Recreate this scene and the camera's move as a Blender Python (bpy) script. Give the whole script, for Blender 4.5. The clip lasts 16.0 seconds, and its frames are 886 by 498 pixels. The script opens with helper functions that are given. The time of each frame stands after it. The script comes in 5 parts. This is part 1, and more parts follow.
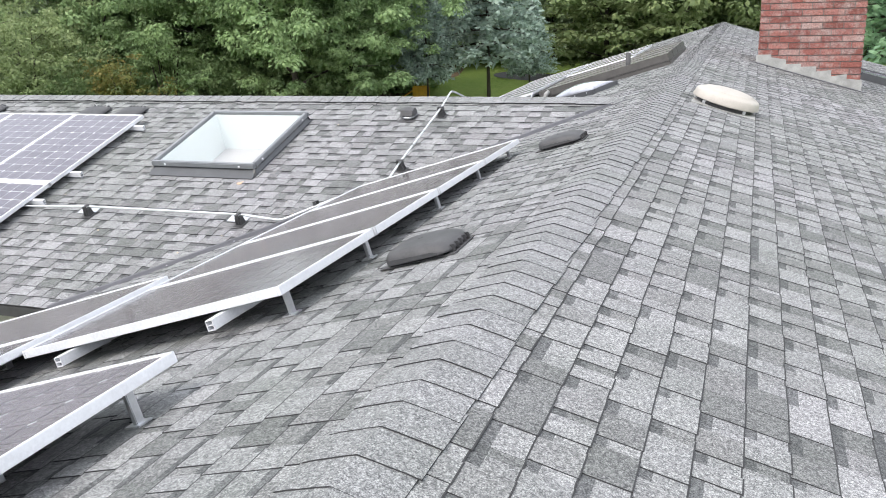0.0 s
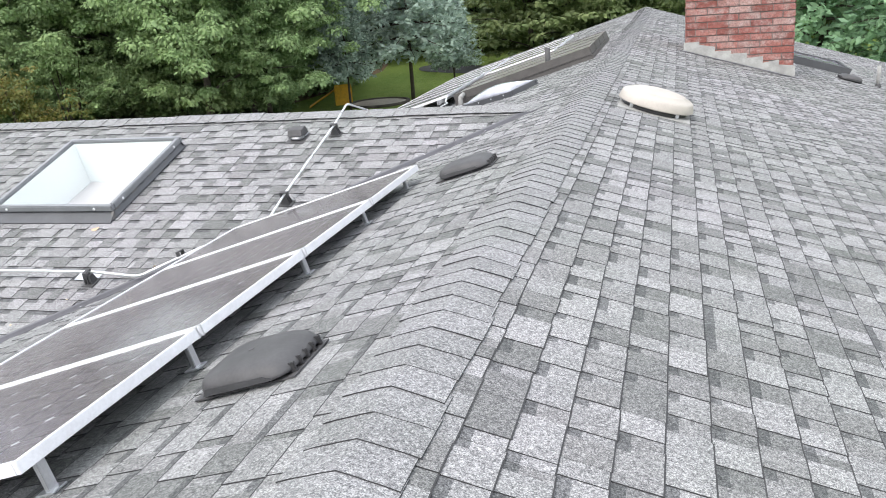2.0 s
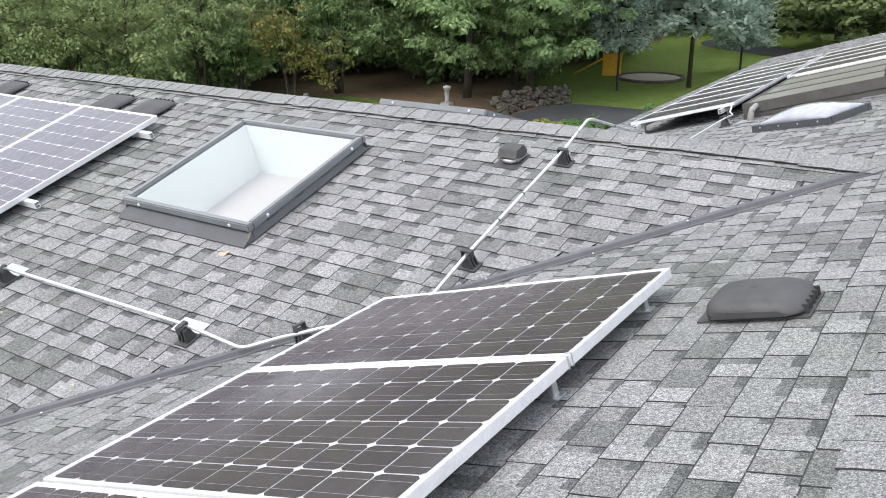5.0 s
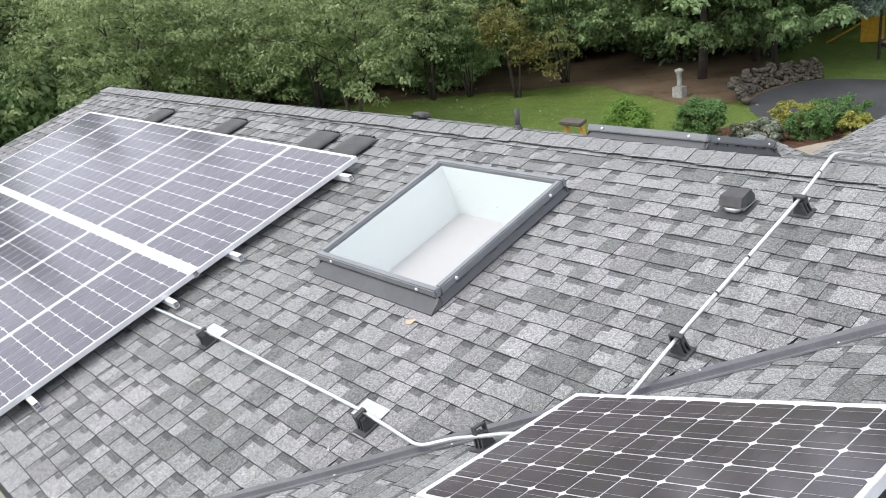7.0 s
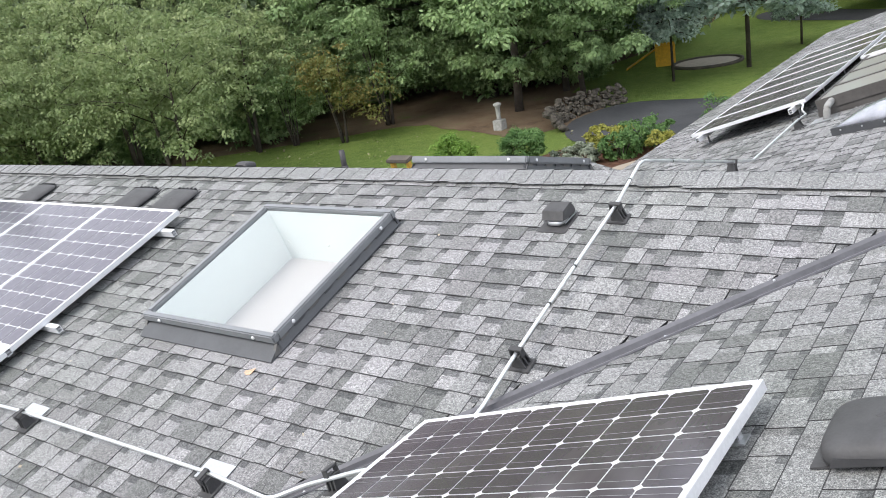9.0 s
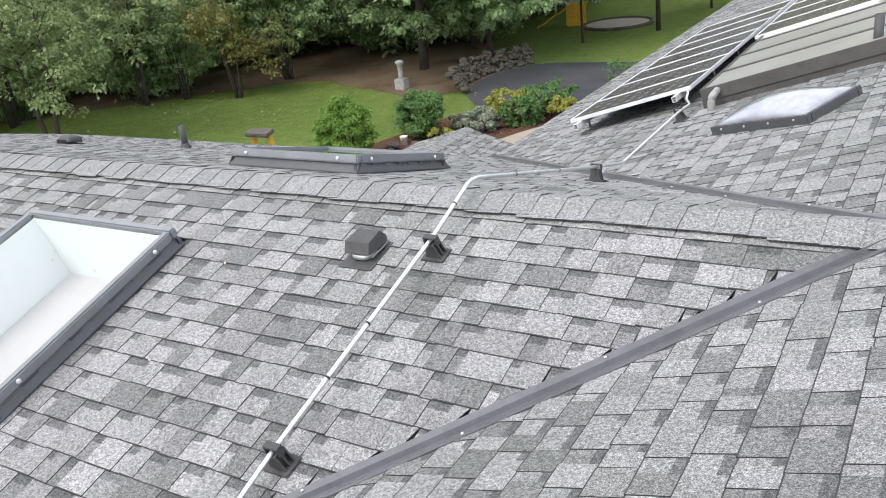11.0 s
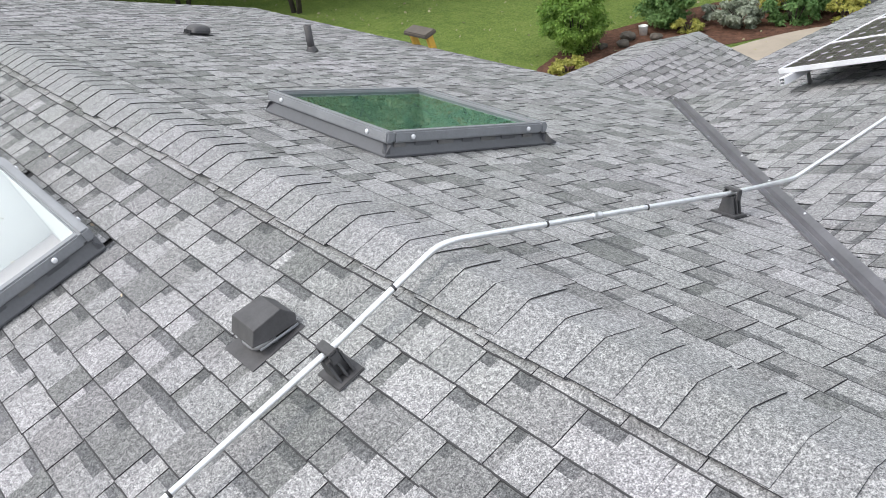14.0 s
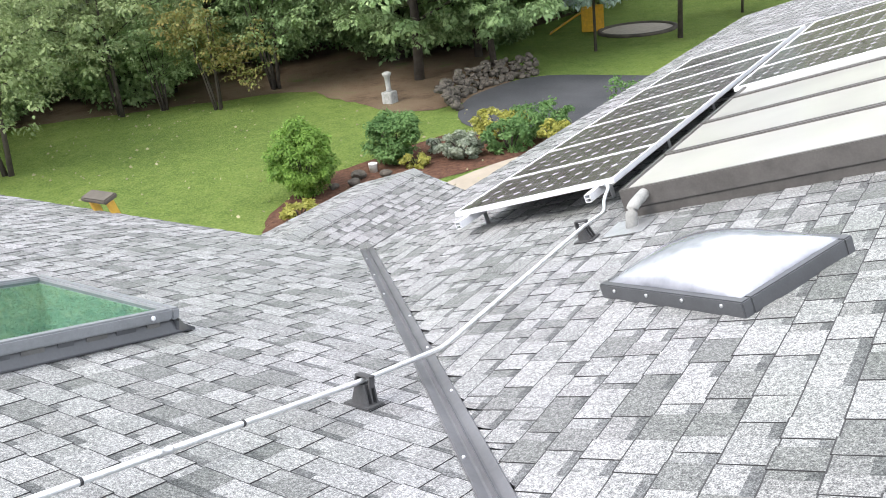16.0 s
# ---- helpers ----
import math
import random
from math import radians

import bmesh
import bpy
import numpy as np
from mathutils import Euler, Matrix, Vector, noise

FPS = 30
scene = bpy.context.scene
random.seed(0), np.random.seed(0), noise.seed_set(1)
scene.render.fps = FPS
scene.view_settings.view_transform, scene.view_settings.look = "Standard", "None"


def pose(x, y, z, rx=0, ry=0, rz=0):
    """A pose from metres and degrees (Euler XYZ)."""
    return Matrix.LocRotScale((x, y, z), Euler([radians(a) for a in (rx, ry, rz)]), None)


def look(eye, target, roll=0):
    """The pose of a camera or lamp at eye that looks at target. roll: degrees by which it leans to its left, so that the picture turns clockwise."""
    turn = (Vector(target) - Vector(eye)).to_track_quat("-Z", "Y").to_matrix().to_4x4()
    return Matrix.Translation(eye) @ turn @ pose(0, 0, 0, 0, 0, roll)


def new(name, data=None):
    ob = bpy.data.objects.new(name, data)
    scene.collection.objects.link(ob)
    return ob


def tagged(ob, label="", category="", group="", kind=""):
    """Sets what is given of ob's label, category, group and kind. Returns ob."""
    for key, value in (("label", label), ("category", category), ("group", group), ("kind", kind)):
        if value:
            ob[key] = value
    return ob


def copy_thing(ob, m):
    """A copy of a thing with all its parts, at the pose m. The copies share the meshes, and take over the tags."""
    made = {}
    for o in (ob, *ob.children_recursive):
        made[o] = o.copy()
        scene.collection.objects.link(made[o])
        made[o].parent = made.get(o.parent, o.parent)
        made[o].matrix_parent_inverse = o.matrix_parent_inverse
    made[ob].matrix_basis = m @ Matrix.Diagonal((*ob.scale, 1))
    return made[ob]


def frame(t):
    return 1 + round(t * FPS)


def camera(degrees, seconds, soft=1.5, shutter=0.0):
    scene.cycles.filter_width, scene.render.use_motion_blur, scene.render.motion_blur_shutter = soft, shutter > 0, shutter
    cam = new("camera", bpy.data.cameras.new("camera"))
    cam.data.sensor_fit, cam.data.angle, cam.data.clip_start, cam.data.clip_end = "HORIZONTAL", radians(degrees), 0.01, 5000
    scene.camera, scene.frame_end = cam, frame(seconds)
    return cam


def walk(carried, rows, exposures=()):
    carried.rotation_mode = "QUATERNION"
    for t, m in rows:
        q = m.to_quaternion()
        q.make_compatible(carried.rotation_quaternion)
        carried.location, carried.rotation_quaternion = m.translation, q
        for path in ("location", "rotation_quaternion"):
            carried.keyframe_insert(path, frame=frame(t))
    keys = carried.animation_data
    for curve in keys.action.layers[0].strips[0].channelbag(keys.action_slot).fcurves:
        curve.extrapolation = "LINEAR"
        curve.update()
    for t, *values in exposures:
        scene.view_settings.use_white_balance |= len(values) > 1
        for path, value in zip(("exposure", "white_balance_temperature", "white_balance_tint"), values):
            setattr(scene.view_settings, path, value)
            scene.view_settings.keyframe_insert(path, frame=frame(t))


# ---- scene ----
cam = camera(54.81, 16.0, 0.95)
# seconds, eye in metres, turn in degrees
ROWS = [
    (0, 0.831, -0.654, 1.065, 73.13, 2.19, 19.54),
    (0.5, 0.859, -0.319, 1.013, 75.81, 2.14, 17.35),
    (1, 0.815, -0.007, 1.033, 73.61, 4.29, 17.21),
    (1.5, 0.705, 0.337, 1.058, 70.30, 6.19, 16.76),
    (2, 0.764, 0.647, 1.088, 72.33, 4.32, 14.70),
    (2.5, 0.673, 1.078, 1.074, 72.51, 4.82, 16.38),
    (3, 0.584, 1.444, 1.104, 70.25, 4.32, 14.81),
    (3.5, 0.579, 1.764, 1.116, 71.13, 2.95, 18.65),
    (4, 0.432, 2.164, 1.093, 71.33, 2.68, 23.53),
    (6.5, -0.300, 3.744, 1.323, 69.26, 3.27, 45.55),
    (7, -0.242, 3.746, 1.398, 69.99, 6.74, 47.55),
    (7.5, -0.260, 3.736, 1.404, 70.56, 6.77, 47.10),
    (8, -0.248, 3.751, 1.412, 70.76, 7.45, 46.78),
    (8.5, -0.259, 3.742, 1.406, 70.78, 8.18, 45.06),
    (9, -0.231, 3.799, 1.310, 71.36, 9.15, 35.47),
    (11.5, -0.360, 5.508, 1.272, 65.14, 5.96, 29.59),
    (12, -0.424, 5.928, 1.246, 61.55, 4.69, 29.50),
    (12.5, -0.441, 6.294, 1.242, 60.88, 4.12, 33.89),
    (13, -0.495, 6.619, 1.255, 61.63, 6.23, 41.68),
    (13.5, -0.543, 6.901, 1.260, 60.77, 8.52, 44.07),
    (14, -0.500, 7.186, 1.253, 60.56, 6.89, 49.74),
    (14.5, -0.533, 7.392, 1.245, 60.04, 8.98, 51.87),
    (15, -0.596, 7.600, 1.243, 62.41, 6.14, 48.02),
    (15.5, -0.500, 7.827, 1.253, 68.05, 6.69, 52.68),
    (16, -0.450, 8.112, 1.133, 67.41, 6.79, 33.45),
]
walk(cam, [(t, pose(x, y, z, rx, ry, rz)) for t, x, y, z, rx, ry, rz in ROWS], [(0.0, 1.0), (1.0, 1.02), (2.0, 1.09), (3.0, 1.03), (4.0, 0.97), (6.5, 0.85), (9.0, 0.92), (12.0, 0.97), (12.5, 0.99), (13.0, 0.86), (14.5, 0.95), (15.2, 1.3), (15.5, 1.44), (16.0, 1.5)])

# ---- light ----
world = bpy.data.worlds.new("world")
scene.world = world
world.use_nodes = True
wn = world.node_tree
for n in list(wn.nodes):
    wn.nodes.remove(n)
sky = wn.nodes.new("ShaderNodeTexSky")
sky.sky_type = "NISHITA"
sky.sun_disc = False
sky.sun_elevation, sky.sun_rotation = radians(52), radians(200)
sky.air_density, sky.dust_density, sky.ozone_density = 1.0, 4.0, 1.0
soft_sky = wn.nodes.new("ShaderNodeMix")
soft_sky.data_type = "RGBA"
soft_sky.inputs[0].default_value = 0.72
soft_sky.inputs[7].default_value = (8.6, 8.9, 9.4, 1)
bg = wn.nodes.new("ShaderNodeBackground")
bg.inputs[1].default_value = 0.12
wo = wn.nodes.new("ShaderNodeOutputWorld")
wn.links.new(sky.outputs[0], soft_sky.inputs[6])
wn.links.new(soft_sky.outputs[2], bg.inputs[0])
wn.links.new(bg.outputs[0], wo.inputs[0])
sun_data = bpy.data.lights.new("sun", "SUN")
sun_data.energy, sun_data.angle, sun_data.color = 1.2, radians(25), (1.0, 0.96, 0.9)
sun = new("sun", sun_data)
sun.matrix_world = look((0, 0, 30), (0 + 30 * math.tan(radians(38)) * math.sin(radians(200 - 180)), 30 * math.tan(radians(38)) * math.cos(radians(20)), 0))

# ---- materials ----
def lin(c):
    return tuple(((v + 0.055) / 1.055) ** 2.4 if v > 0.04045 else v / 12.92 for v in c)


class Mat:
    """A node material: a principled shader with noise-driven colour and bump."""

    def __init__(self, name, rough=0.7, metal=0.0, spec=0.5):
        self.m = bpy.data.materials.new(name)
        self.m.use_nodes = True
        self.t = self.m.node_tree
        self.b = self.t.nodes["Principled BSDF"]
        self.b.inputs["Roughness"].default_value = rough
        self.b.inputs["Metallic"].default_value = metal
        self.b.inputs["Specular IOR Level"].default_value = spec
        self.co = self.t.nodes.new("ShaderNodeTexCoord")

    def node(self, kind):
        return self.t.nodes.new(kind)

    def link(self, a, b):
        self.t.links.new(a, b)

    def noise(self, scale, detail=3.0, rough=0.6, world_space=False, stretch=None):
        n = self.node("ShaderNodeTexNoise")
        n.inputs["Scale"].default_value, n.inputs["Detail"].default_value, n.inputs["Roughness"].default_value = scale, detail, rough
        src = self.co.outputs["Object"]
        if world_space:
            src = self.node("ShaderNodeNewGeometry").outputs["Position"]
        if stretch:
            mp = self.node("ShaderNodeMapping")
            mp.inputs["Scale"].default_value = stretch
            self.link(src, mp.inputs[0])
            src = mp.outputs[0]
        self.link(src, n.inputs["Vector"])
        return n.outputs["Fac"]

    def ramp(self, fac, stops):
        r = self.node("ShaderNodeValToRGB")
        e = r.color_ramp.elements
        while len(e) < len(stops):
            e.new(0.5)
        for el, (p, c) in zip(e, stops):
            el.position, el.color = p, (*c, 1)
        self.link(fac, r.inputs[0])
        return r.outputs[0]

    def mix(self, fac, a, b, mode="MIX"):
        n = self.node("ShaderNodeMix")
        n.data_type, n.blend_type = "RGBA", mode
        for s, v in ((0, fac), (6, a), (7, b)):
            if isinstance(v, (int, float)):
                n.inputs[s].default_value = v
            elif isinstance(v, tuple):
                n.inputs[s].default_value = (*v, 1)
            else:
                self.link(v, n.inputs[s])
        return n.outputs[2]

    def colour(self, c):
        if isinstance(c, tuple):
            self.b.inputs["Base Color"].default_value = (*c, 1)
        else:
            self.link(c, self.b.inputs["Base Color"])
        return self

    def bump(self, fac, strength=0.3, dist=0.01):
        n = self.node("ShaderNodeBump")
        n.inputs["Strength"].default_value, n.inputs["Distance"].default_value = strength, dist
        self.link(fac, n.inputs["Height"])
        self.link(n.outputs[0], self.b.inputs["Normal"])
        return self

    def chance(self):
        """A random number per object and per loose piece of a mesh."""
        o = self.node("ShaderNodeObjectInfo")
        g = self.node("ShaderNodeNewGeometry")
        a = self.node("ShaderNodeMath")
        self.link(o.outputs["Random"], a.inputs[0])
        self.link(g.outputs["Random Per Island"], a.inputs[1])
        f = self.node("ShaderNodeMath")
        f.operation = "FRACT"
        self.link(a.outputs[0], f.inputs[0])
        return f.outputs[0]


def simple(name, c, rough=0.5, metal=0.0, vary=0.25, scale=9.0, bump=0.1, fine=90.0):
    m = Mat(name, rough, metal)
    n1 = m.noise(scale, 4)
    n2 = m.noise(fine, 2)
    dark = tuple(v * (1 - vary) for v in c)
    lite = tuple(min(1, v * (1 + vary * 0.5)) for v in c)
    base = m.ramp(n1, [(0.3, dark), (0.7, lite)])
    m.colour(m.mix(0.18, base, m.ramp(n2, [(0.35, tuple(v * 0.6 for v in c)), (0.65, lite)])))
    if bump:
        m.bump(n2, bump, 0.002)
    return m.m


def shingle_material(name, tones):
    m = Mat(name, 0.92, 0, 0.25)
    tone = m.ramp(m.chance(), tones)
    grit = m.noise(210, 2, 0.75, True)
    tone = m.mix(1.0, tone, m.ramp(grit, [(0.37, (0.50, 0.50, 0.51)), (0.47, (0.90, 0.90, 0.90)), (0.54, (1.12, 1.12, 1.12)), (0.64, (1.66, 1.65, 1.63))]), "MULTIPLY")
    speck = m.noise(75, 2, 0.8, True)
    tone = m.mix(0.8, tone, m.ramp(speck, [(0.37, (0.60, 0.60, 0.61)), (0.63, (1.44, 1.44, 1.42))]), "MULTIPLY")
    blotch = m.noise(3.5, 3, 0.6, True)
    tone = m.mix(0.5, tone, m.ramp(blotch, [(0.3, (0.87, 0.88, 0.86)), (0.7, (1.10, 1.08, 1.11))]), "MULTIPLY")
    wide = m.noise(0.5, 3, 0.6, True)
    tone = m.mix(0.6, tone, m.ramp(wide, [(0.35, (0.88, 0.92, 0.87)), (0.65, (1.09, 1.06, 1.10))]), "MULTIPLY")
    m.colour(tone).bump(grit, 0.5, 0.003)
    return m.m


M_SHINGLE = shingle_material("shingle", [(0.0, (0.134, 0.138, 0.137)), (0.16, (0.146, 0.149, 0.150)), (0.28, (0.188, 0.188, 0.191)), (0.55, (0.216, 0.219, 0.223)), (0.85, (0.262, 0.263, 0.268)), (1.0, (0.196, 0.200, 0.203))])
M_SLOT = shingle_material("shingle_dark_band", [(0.0, (0.082, 0.086, 0.087)), (0.5, (0.104, 0.107, 0.111)), (1.0, (0.128, 0.131, 0.136))])
M_CAP = shingle_material("ridge_cap_shingle", [(0.0, (0.194, 0.197, 0.201)), (0.5, (0.211, 0.214, 0.219)), (1.0, (0.228, 0.230, 0.237))])
# Dark cut asphalt; the tabs' top rims also wear it as painted course shade.
M_EDGE = simple("asphalt_edge_and_shade_line", (0.042, 0.042, 0.045), 0.95)
M_DECK = simple("roof_felt", (0.05, 0.05, 0.052), 0.9)
M_FLASH = simple("painted_valley_metal", (0.125, 0.124, 0.138), 0.36, 0.0, 0.3, 4.0, 0.05, 40)
M_CURB = simple("grey_skylight_cladding", (0.075, 0.078, 0.086), 0.4, 0.0, 0.2, 5.0, 0.05)
M_STEP = simple("weathered_step_flashing", (0.13, 0.128, 0.125), 0.55, 0.0, 0.3, 8.0, 0.05)
M_CURB_LIGHT = simple("aluminium_grey_cladding", (0.22, 0.23, 0.245), 0.4, 0.2, 0.15, 6.0, 0.05)
M_WHITE = simple("anodised_white_frame", (0.74, 0.75, 0.78), 0.35, 0.15, 0.12, 7.0, 0.05)
M_ALU = simple("mill_aluminium", (0.62, 0.63, 0.65), 0.35, 0.8, 0.15, 12.0, 0.05)
M_EMT = simple("galvanised_conduit", (0.78, 0.80, 0.82), 0.32, 0.75, 0.15, 14.0, 0.05)
M_BLACK = simple("black_plastic", (0.034, 0.034, 0.037), 0.55, 0.0, 0.3, 10.0, 0.15)
M_BLOCK = simple("weathered_black_rubber", (0.058, 0.058, 0.061), 0.7, 0.0, 0.35, 14.0, 0.3)
M_VENT = simple("weathered_black_vent", (0.062, 0.061, 0.064), 0.6, 0.0, 0.35, 8.0, 0.25)
M_CREAM = simple("cream_plastic", (0.44, 0.405, 0.365), 0.45, 0.0, 0.12, 6.0, 0.05)
M_WELL = simple("white_drywall", (0.79, 0.82, 0.81), 0.8, 0.0, 0.04, 3.0, 0.0)
M_WELL_FLOOR = simple("beige_carpet", (0.50, 0.455, 0.465), 0.95, 0.0, 0.08, 30.0, 0.1)
M_WALL = simple("painted_siding", (0.42, 0.40, 0.36), 0.8)
M_LEAD = simple("cement_flashing", (0.34, 0.34, 0.33), 0.85, 0.0, 0.35, 7.0, 0.3)
M_MORTAR = simple("mortar", (0.22, 0.19, 0.18), 0.95, 0.0, 0.3, 20.0, 0.4)
M_STONE = simple("field_stone", (0.090, 0.078, 0.064), 0.9, 0.0, 0.6, 2.0, 0.8, 12)
M_BARK = simple("bark", (0.058, 0.047, 0.039), 0.95, 0.0, 0.5, 5.0, 0.6, 30)
M_YELLOW = simple("yellow_fibreglass", (0.62, 0.38, 0.06), 0.5)
M_PLASTIC_Y = simple("yellow_plastic", (0.75, 0.42, 0.03), 0.4)
M_ORANGE = simple("orange_clay", (0.48, 0.17, 0.08), 0.8)
M_BUCKET = simple("white_bucket", (0.75, 0.76, 0.76), 0.5)
M_SAND = simple("sand", (0.44, 0.39, 0.34), 0.95, 0.0, 0.2, 6.0, 0.3)

m = Mat("brick", 0.9, 0, 0.3)
c = m.ramp(m.chance(), [(0.0, (0.17, 0.062, 0.052)), (0.3, (0.25, 0.092, 0.078)), (0.55, (0.31, 0.145, 0.125)), (0.8, (0.20, 0.07, 0.062)), (1.0, (0.35, 0.22, 0.20))])
c = m.mix(m.ramp(m.noise(5.5, 4, 0.7, True), [(0.46, (0, 0, 0)), (0.66, (0.75, 0.75, 0.75))]), c, (0.36, 0.29, 0.275))
c = m.mix(1.0, c, m.ramp(m.noise(48, 3, 0.7, True), [(0.3, (0.55, 0.55, 0.55)), (0.7, (1.35, 1.35, 1.35))]), "MULTIPLY")
M_BRICK = m.colour(c).bump(m.noise(45, 4, 0.7, True), 0.6, 0.006).m


def cell_material(name, lo, hi, dust, most, haze, tint):
    mm = Mat(name, 0.14, 0.0, 0.4)
    cc = mm.ramp(mm.chance(), [(0.0, lo), (1.0, hi)])
    streak = mm.mix(0.5, mm.noise(2.3, 4, 0.65, True), mm.noise(9.0, 3, 0.7, True, (1.0, 0.35, 1.0)))
    mm.colour(mm.mix(mm.ramp(streak, [(0.40, (0.0, 0.0, 0.0)), (0.70, (most, most, most))]), cc, dust))
    mm.b.inputs["Coat Weight"].default_value = 0.3
    mm.b.inputs["Coat Roughness"].default_value = 0.14
    mm.b.inputs["Sheen Weight"].default_value = haze
    mm.b.inputs["Sheen Roughness"].default_value = 0.45
    mm.b.inputs["Sheen Tint"].default_value = (*tint, 1)
    return mm.m


# Lavender tone and sheen tint put reflected sky into the wing's cells.
M_CELL = cell_material("solar_cell", (0.042, 0.034, 0.054), (0.064, 0.054, 0.080), (0.20, 0.19, 0.19), 0.16, 0.22, (0.86, 0.83, 0.95))
M_CELL_DUSTY = cell_material("dusty_solar_cell", (0.030, 0.022, 0.033), (0.044, 0.034, 0.047), (0.20, 0.18, 0.17), 0.18, 0.10, (0.96, 0.82, 0.74))
m = Mat("solar_backsheet", 0.25, 0, 0.5).colour((0.76, 0.77, 0.80))
m.b.inputs["Coat Weight"].default_value = 1.0
m.b.inputs["Coat Roughness"].default_value = 0.10
M_BACK = m.m
M_BUS = simple("busbar", (0.45, 0.45, 0.47), 0.25, 0.4, 0.05, 9, 0)

m = Mat("collector_glazing", 0.28, 0, 0.5)
m.colour(m.ramp(m.noise(1.4, 3, 0.5, True), [(0.3, (0.42, 0.40, 0.385)), (0.7, (0.54, 0.52, 0.50))]))
m.b.inputs["Coat Weight"].default_value = 1.0
m.b.inputs["Coat Roughness"].default_value = 0.12
M_GLAZE = m.m


def glass(name, tint, base):
    """Thin pane: a clear part and a reflection that grows from base towards the rim."""
    mm = bpy.data.materials.new(name)
    mm.use_nodes = True
    t = mm.node_tree
    t.nodes.clear()
    o = t.nodes.new("ShaderNodeOutputMaterial")
    tr = t.nodes.new("ShaderNodeBsdfTransparent")
    tr.inputs[0].default_value = (*tint, 1)
    if not base:
        t.links.new(tr.outputs[0], o.inputs[0])
        return mm
    gl = t.nodes.new("ShaderNodeBsdfGlossy")
    gl.inputs["Roughness"].default_value = 0.0
    mx = t.nodes.new("ShaderNodeMixShader")
    lw = t.nodes.new("ShaderNodeLayerWeight")
    lw.inputs[0].default_value = 0.5
    steep = t.nodes.new("ShaderNodeMath")
    steep.operation, steep.inputs[1].default_value = "POWER", 4.0
    gloss = t.nodes.new("ShaderNodeMath")
    gloss.operation, gloss.inputs[1].default_value, gloss.inputs[2].default_value = "MULTIPLY_ADD", 1.0 - base, base
    t.links.new(lw.outputs["Facing"], steep.inputs[0])
    t.links.new(steep.outputs[0], gloss.inputs[0])
    t.links.new(gloss.outputs[0], mx.inputs[0])
    t.links.new(tr.outputs[0], mx.inputs[1])
    t.links.new(gl.outputs[0], mx.inputs[2])
    t.links.new(mx.outputs[0], o.inputs[0])
    return mm


M_CLEAR = glass("glass_underside", (0.98, 0.99, 0.985), 0)
M_GLASS = glass("clear_glass", (0.95, 0.99, 0.98), 0.17)
M_GLASS_GREEN = glass("green_tinted_glass", (0.25, 0.44, 0.36), 0.10)

m = Mat("acrylic_dome", 0.22, 0, 0.5)
m.colour(m.ramp(m.noise(6, 4, 0.6), [(0.3, (0.25, 0.26, 0.30)), (0.7, (0.42, 0.43, 0.49))]))
m.b.inputs["Transmission Weight"].default_value = 0.12
m.b.inputs["Coat Weight"].default_value = 1.0
m.b.inputs["Coat Roughness"].default_value = 0.08
M_DOME = m.m

m = Mat("lawn_grass", 0.95, 0, 0.2)
c = m.ramp(m.noise(0.16, 6, 0.7), [(0.40, (0.099, 0.159, 0.035)), (0.5, (0.176, 0.254, 0.055)), (0.6, (0.265, 0.317, 0.082))])
c = m.mix(0.55, c, m.ramp(m.noise(2.2, 6, 0.8), [(0.38, (0.072, 0.126, 0.027)), (0.52, (0.184, 0.266, 0.057)), (0.64, (0.334, 0.365, 0.113))]))
c = m.mix(0.6, c, m.ramp(m.noise(22, 4, 0.8), [(0.36, (0.065, 0.113, 0.024)), (0.55, (0.185, 0.266, 0.061)), (0.68, (0.363, 0.407, 0.135))]))
M_GRASS = m.colour(c).bump(m.noise(25, 5, 0.85), 1.0, 0.08).m
m = Mat("bark_mulch", 0.97, 0, 0.2)
c = m.ramp(m.noise(9, 5, 0.75), [(0.3, (0.045, 0.024, 0.016)), (0.6, (0.13, 0.066, 0.044)), (0.8, (0.2, 0.12, 0.085))])
M_MULCH = m.colour(c).bump(m.noise(30, 4, 0.8), 0.8, 0.03).m
m = Mat("woodland_floor", 0.97, 0, 0.2)
c = m.ramp(m.noise(0.6, 5, 0.75), [(0.3, (0.075, 0.050, 0.034)), (0.46, (0.15, 0.105, 0.070)), (0.58, (0.17, 0.125, 0.085)), (0.68, (0.11, 0.140, 0.048))])
M_FOREST = m.colour(c).bump(m.noise(12, 4, 0.8), 0.9, 0.06).m
m = Mat("asphalt", 0.85, 0, 0.3)
c = m.ramp(m.noise(0.8, 4, 0.6), [(0.3, (0.042, 0.044, 0.050)), (0.7, (0.062, 0.064, 0.071))])
M_ASPHALT = m.colour(c).bump(m.noise(90, 2, 0.7), 0.4, 0.01).m
M_CONCRETE = simple("tan_concrete", (0.33, 0.285, 0.23), 0.9, 0, 0.2, 1.5, 0.2, 40)


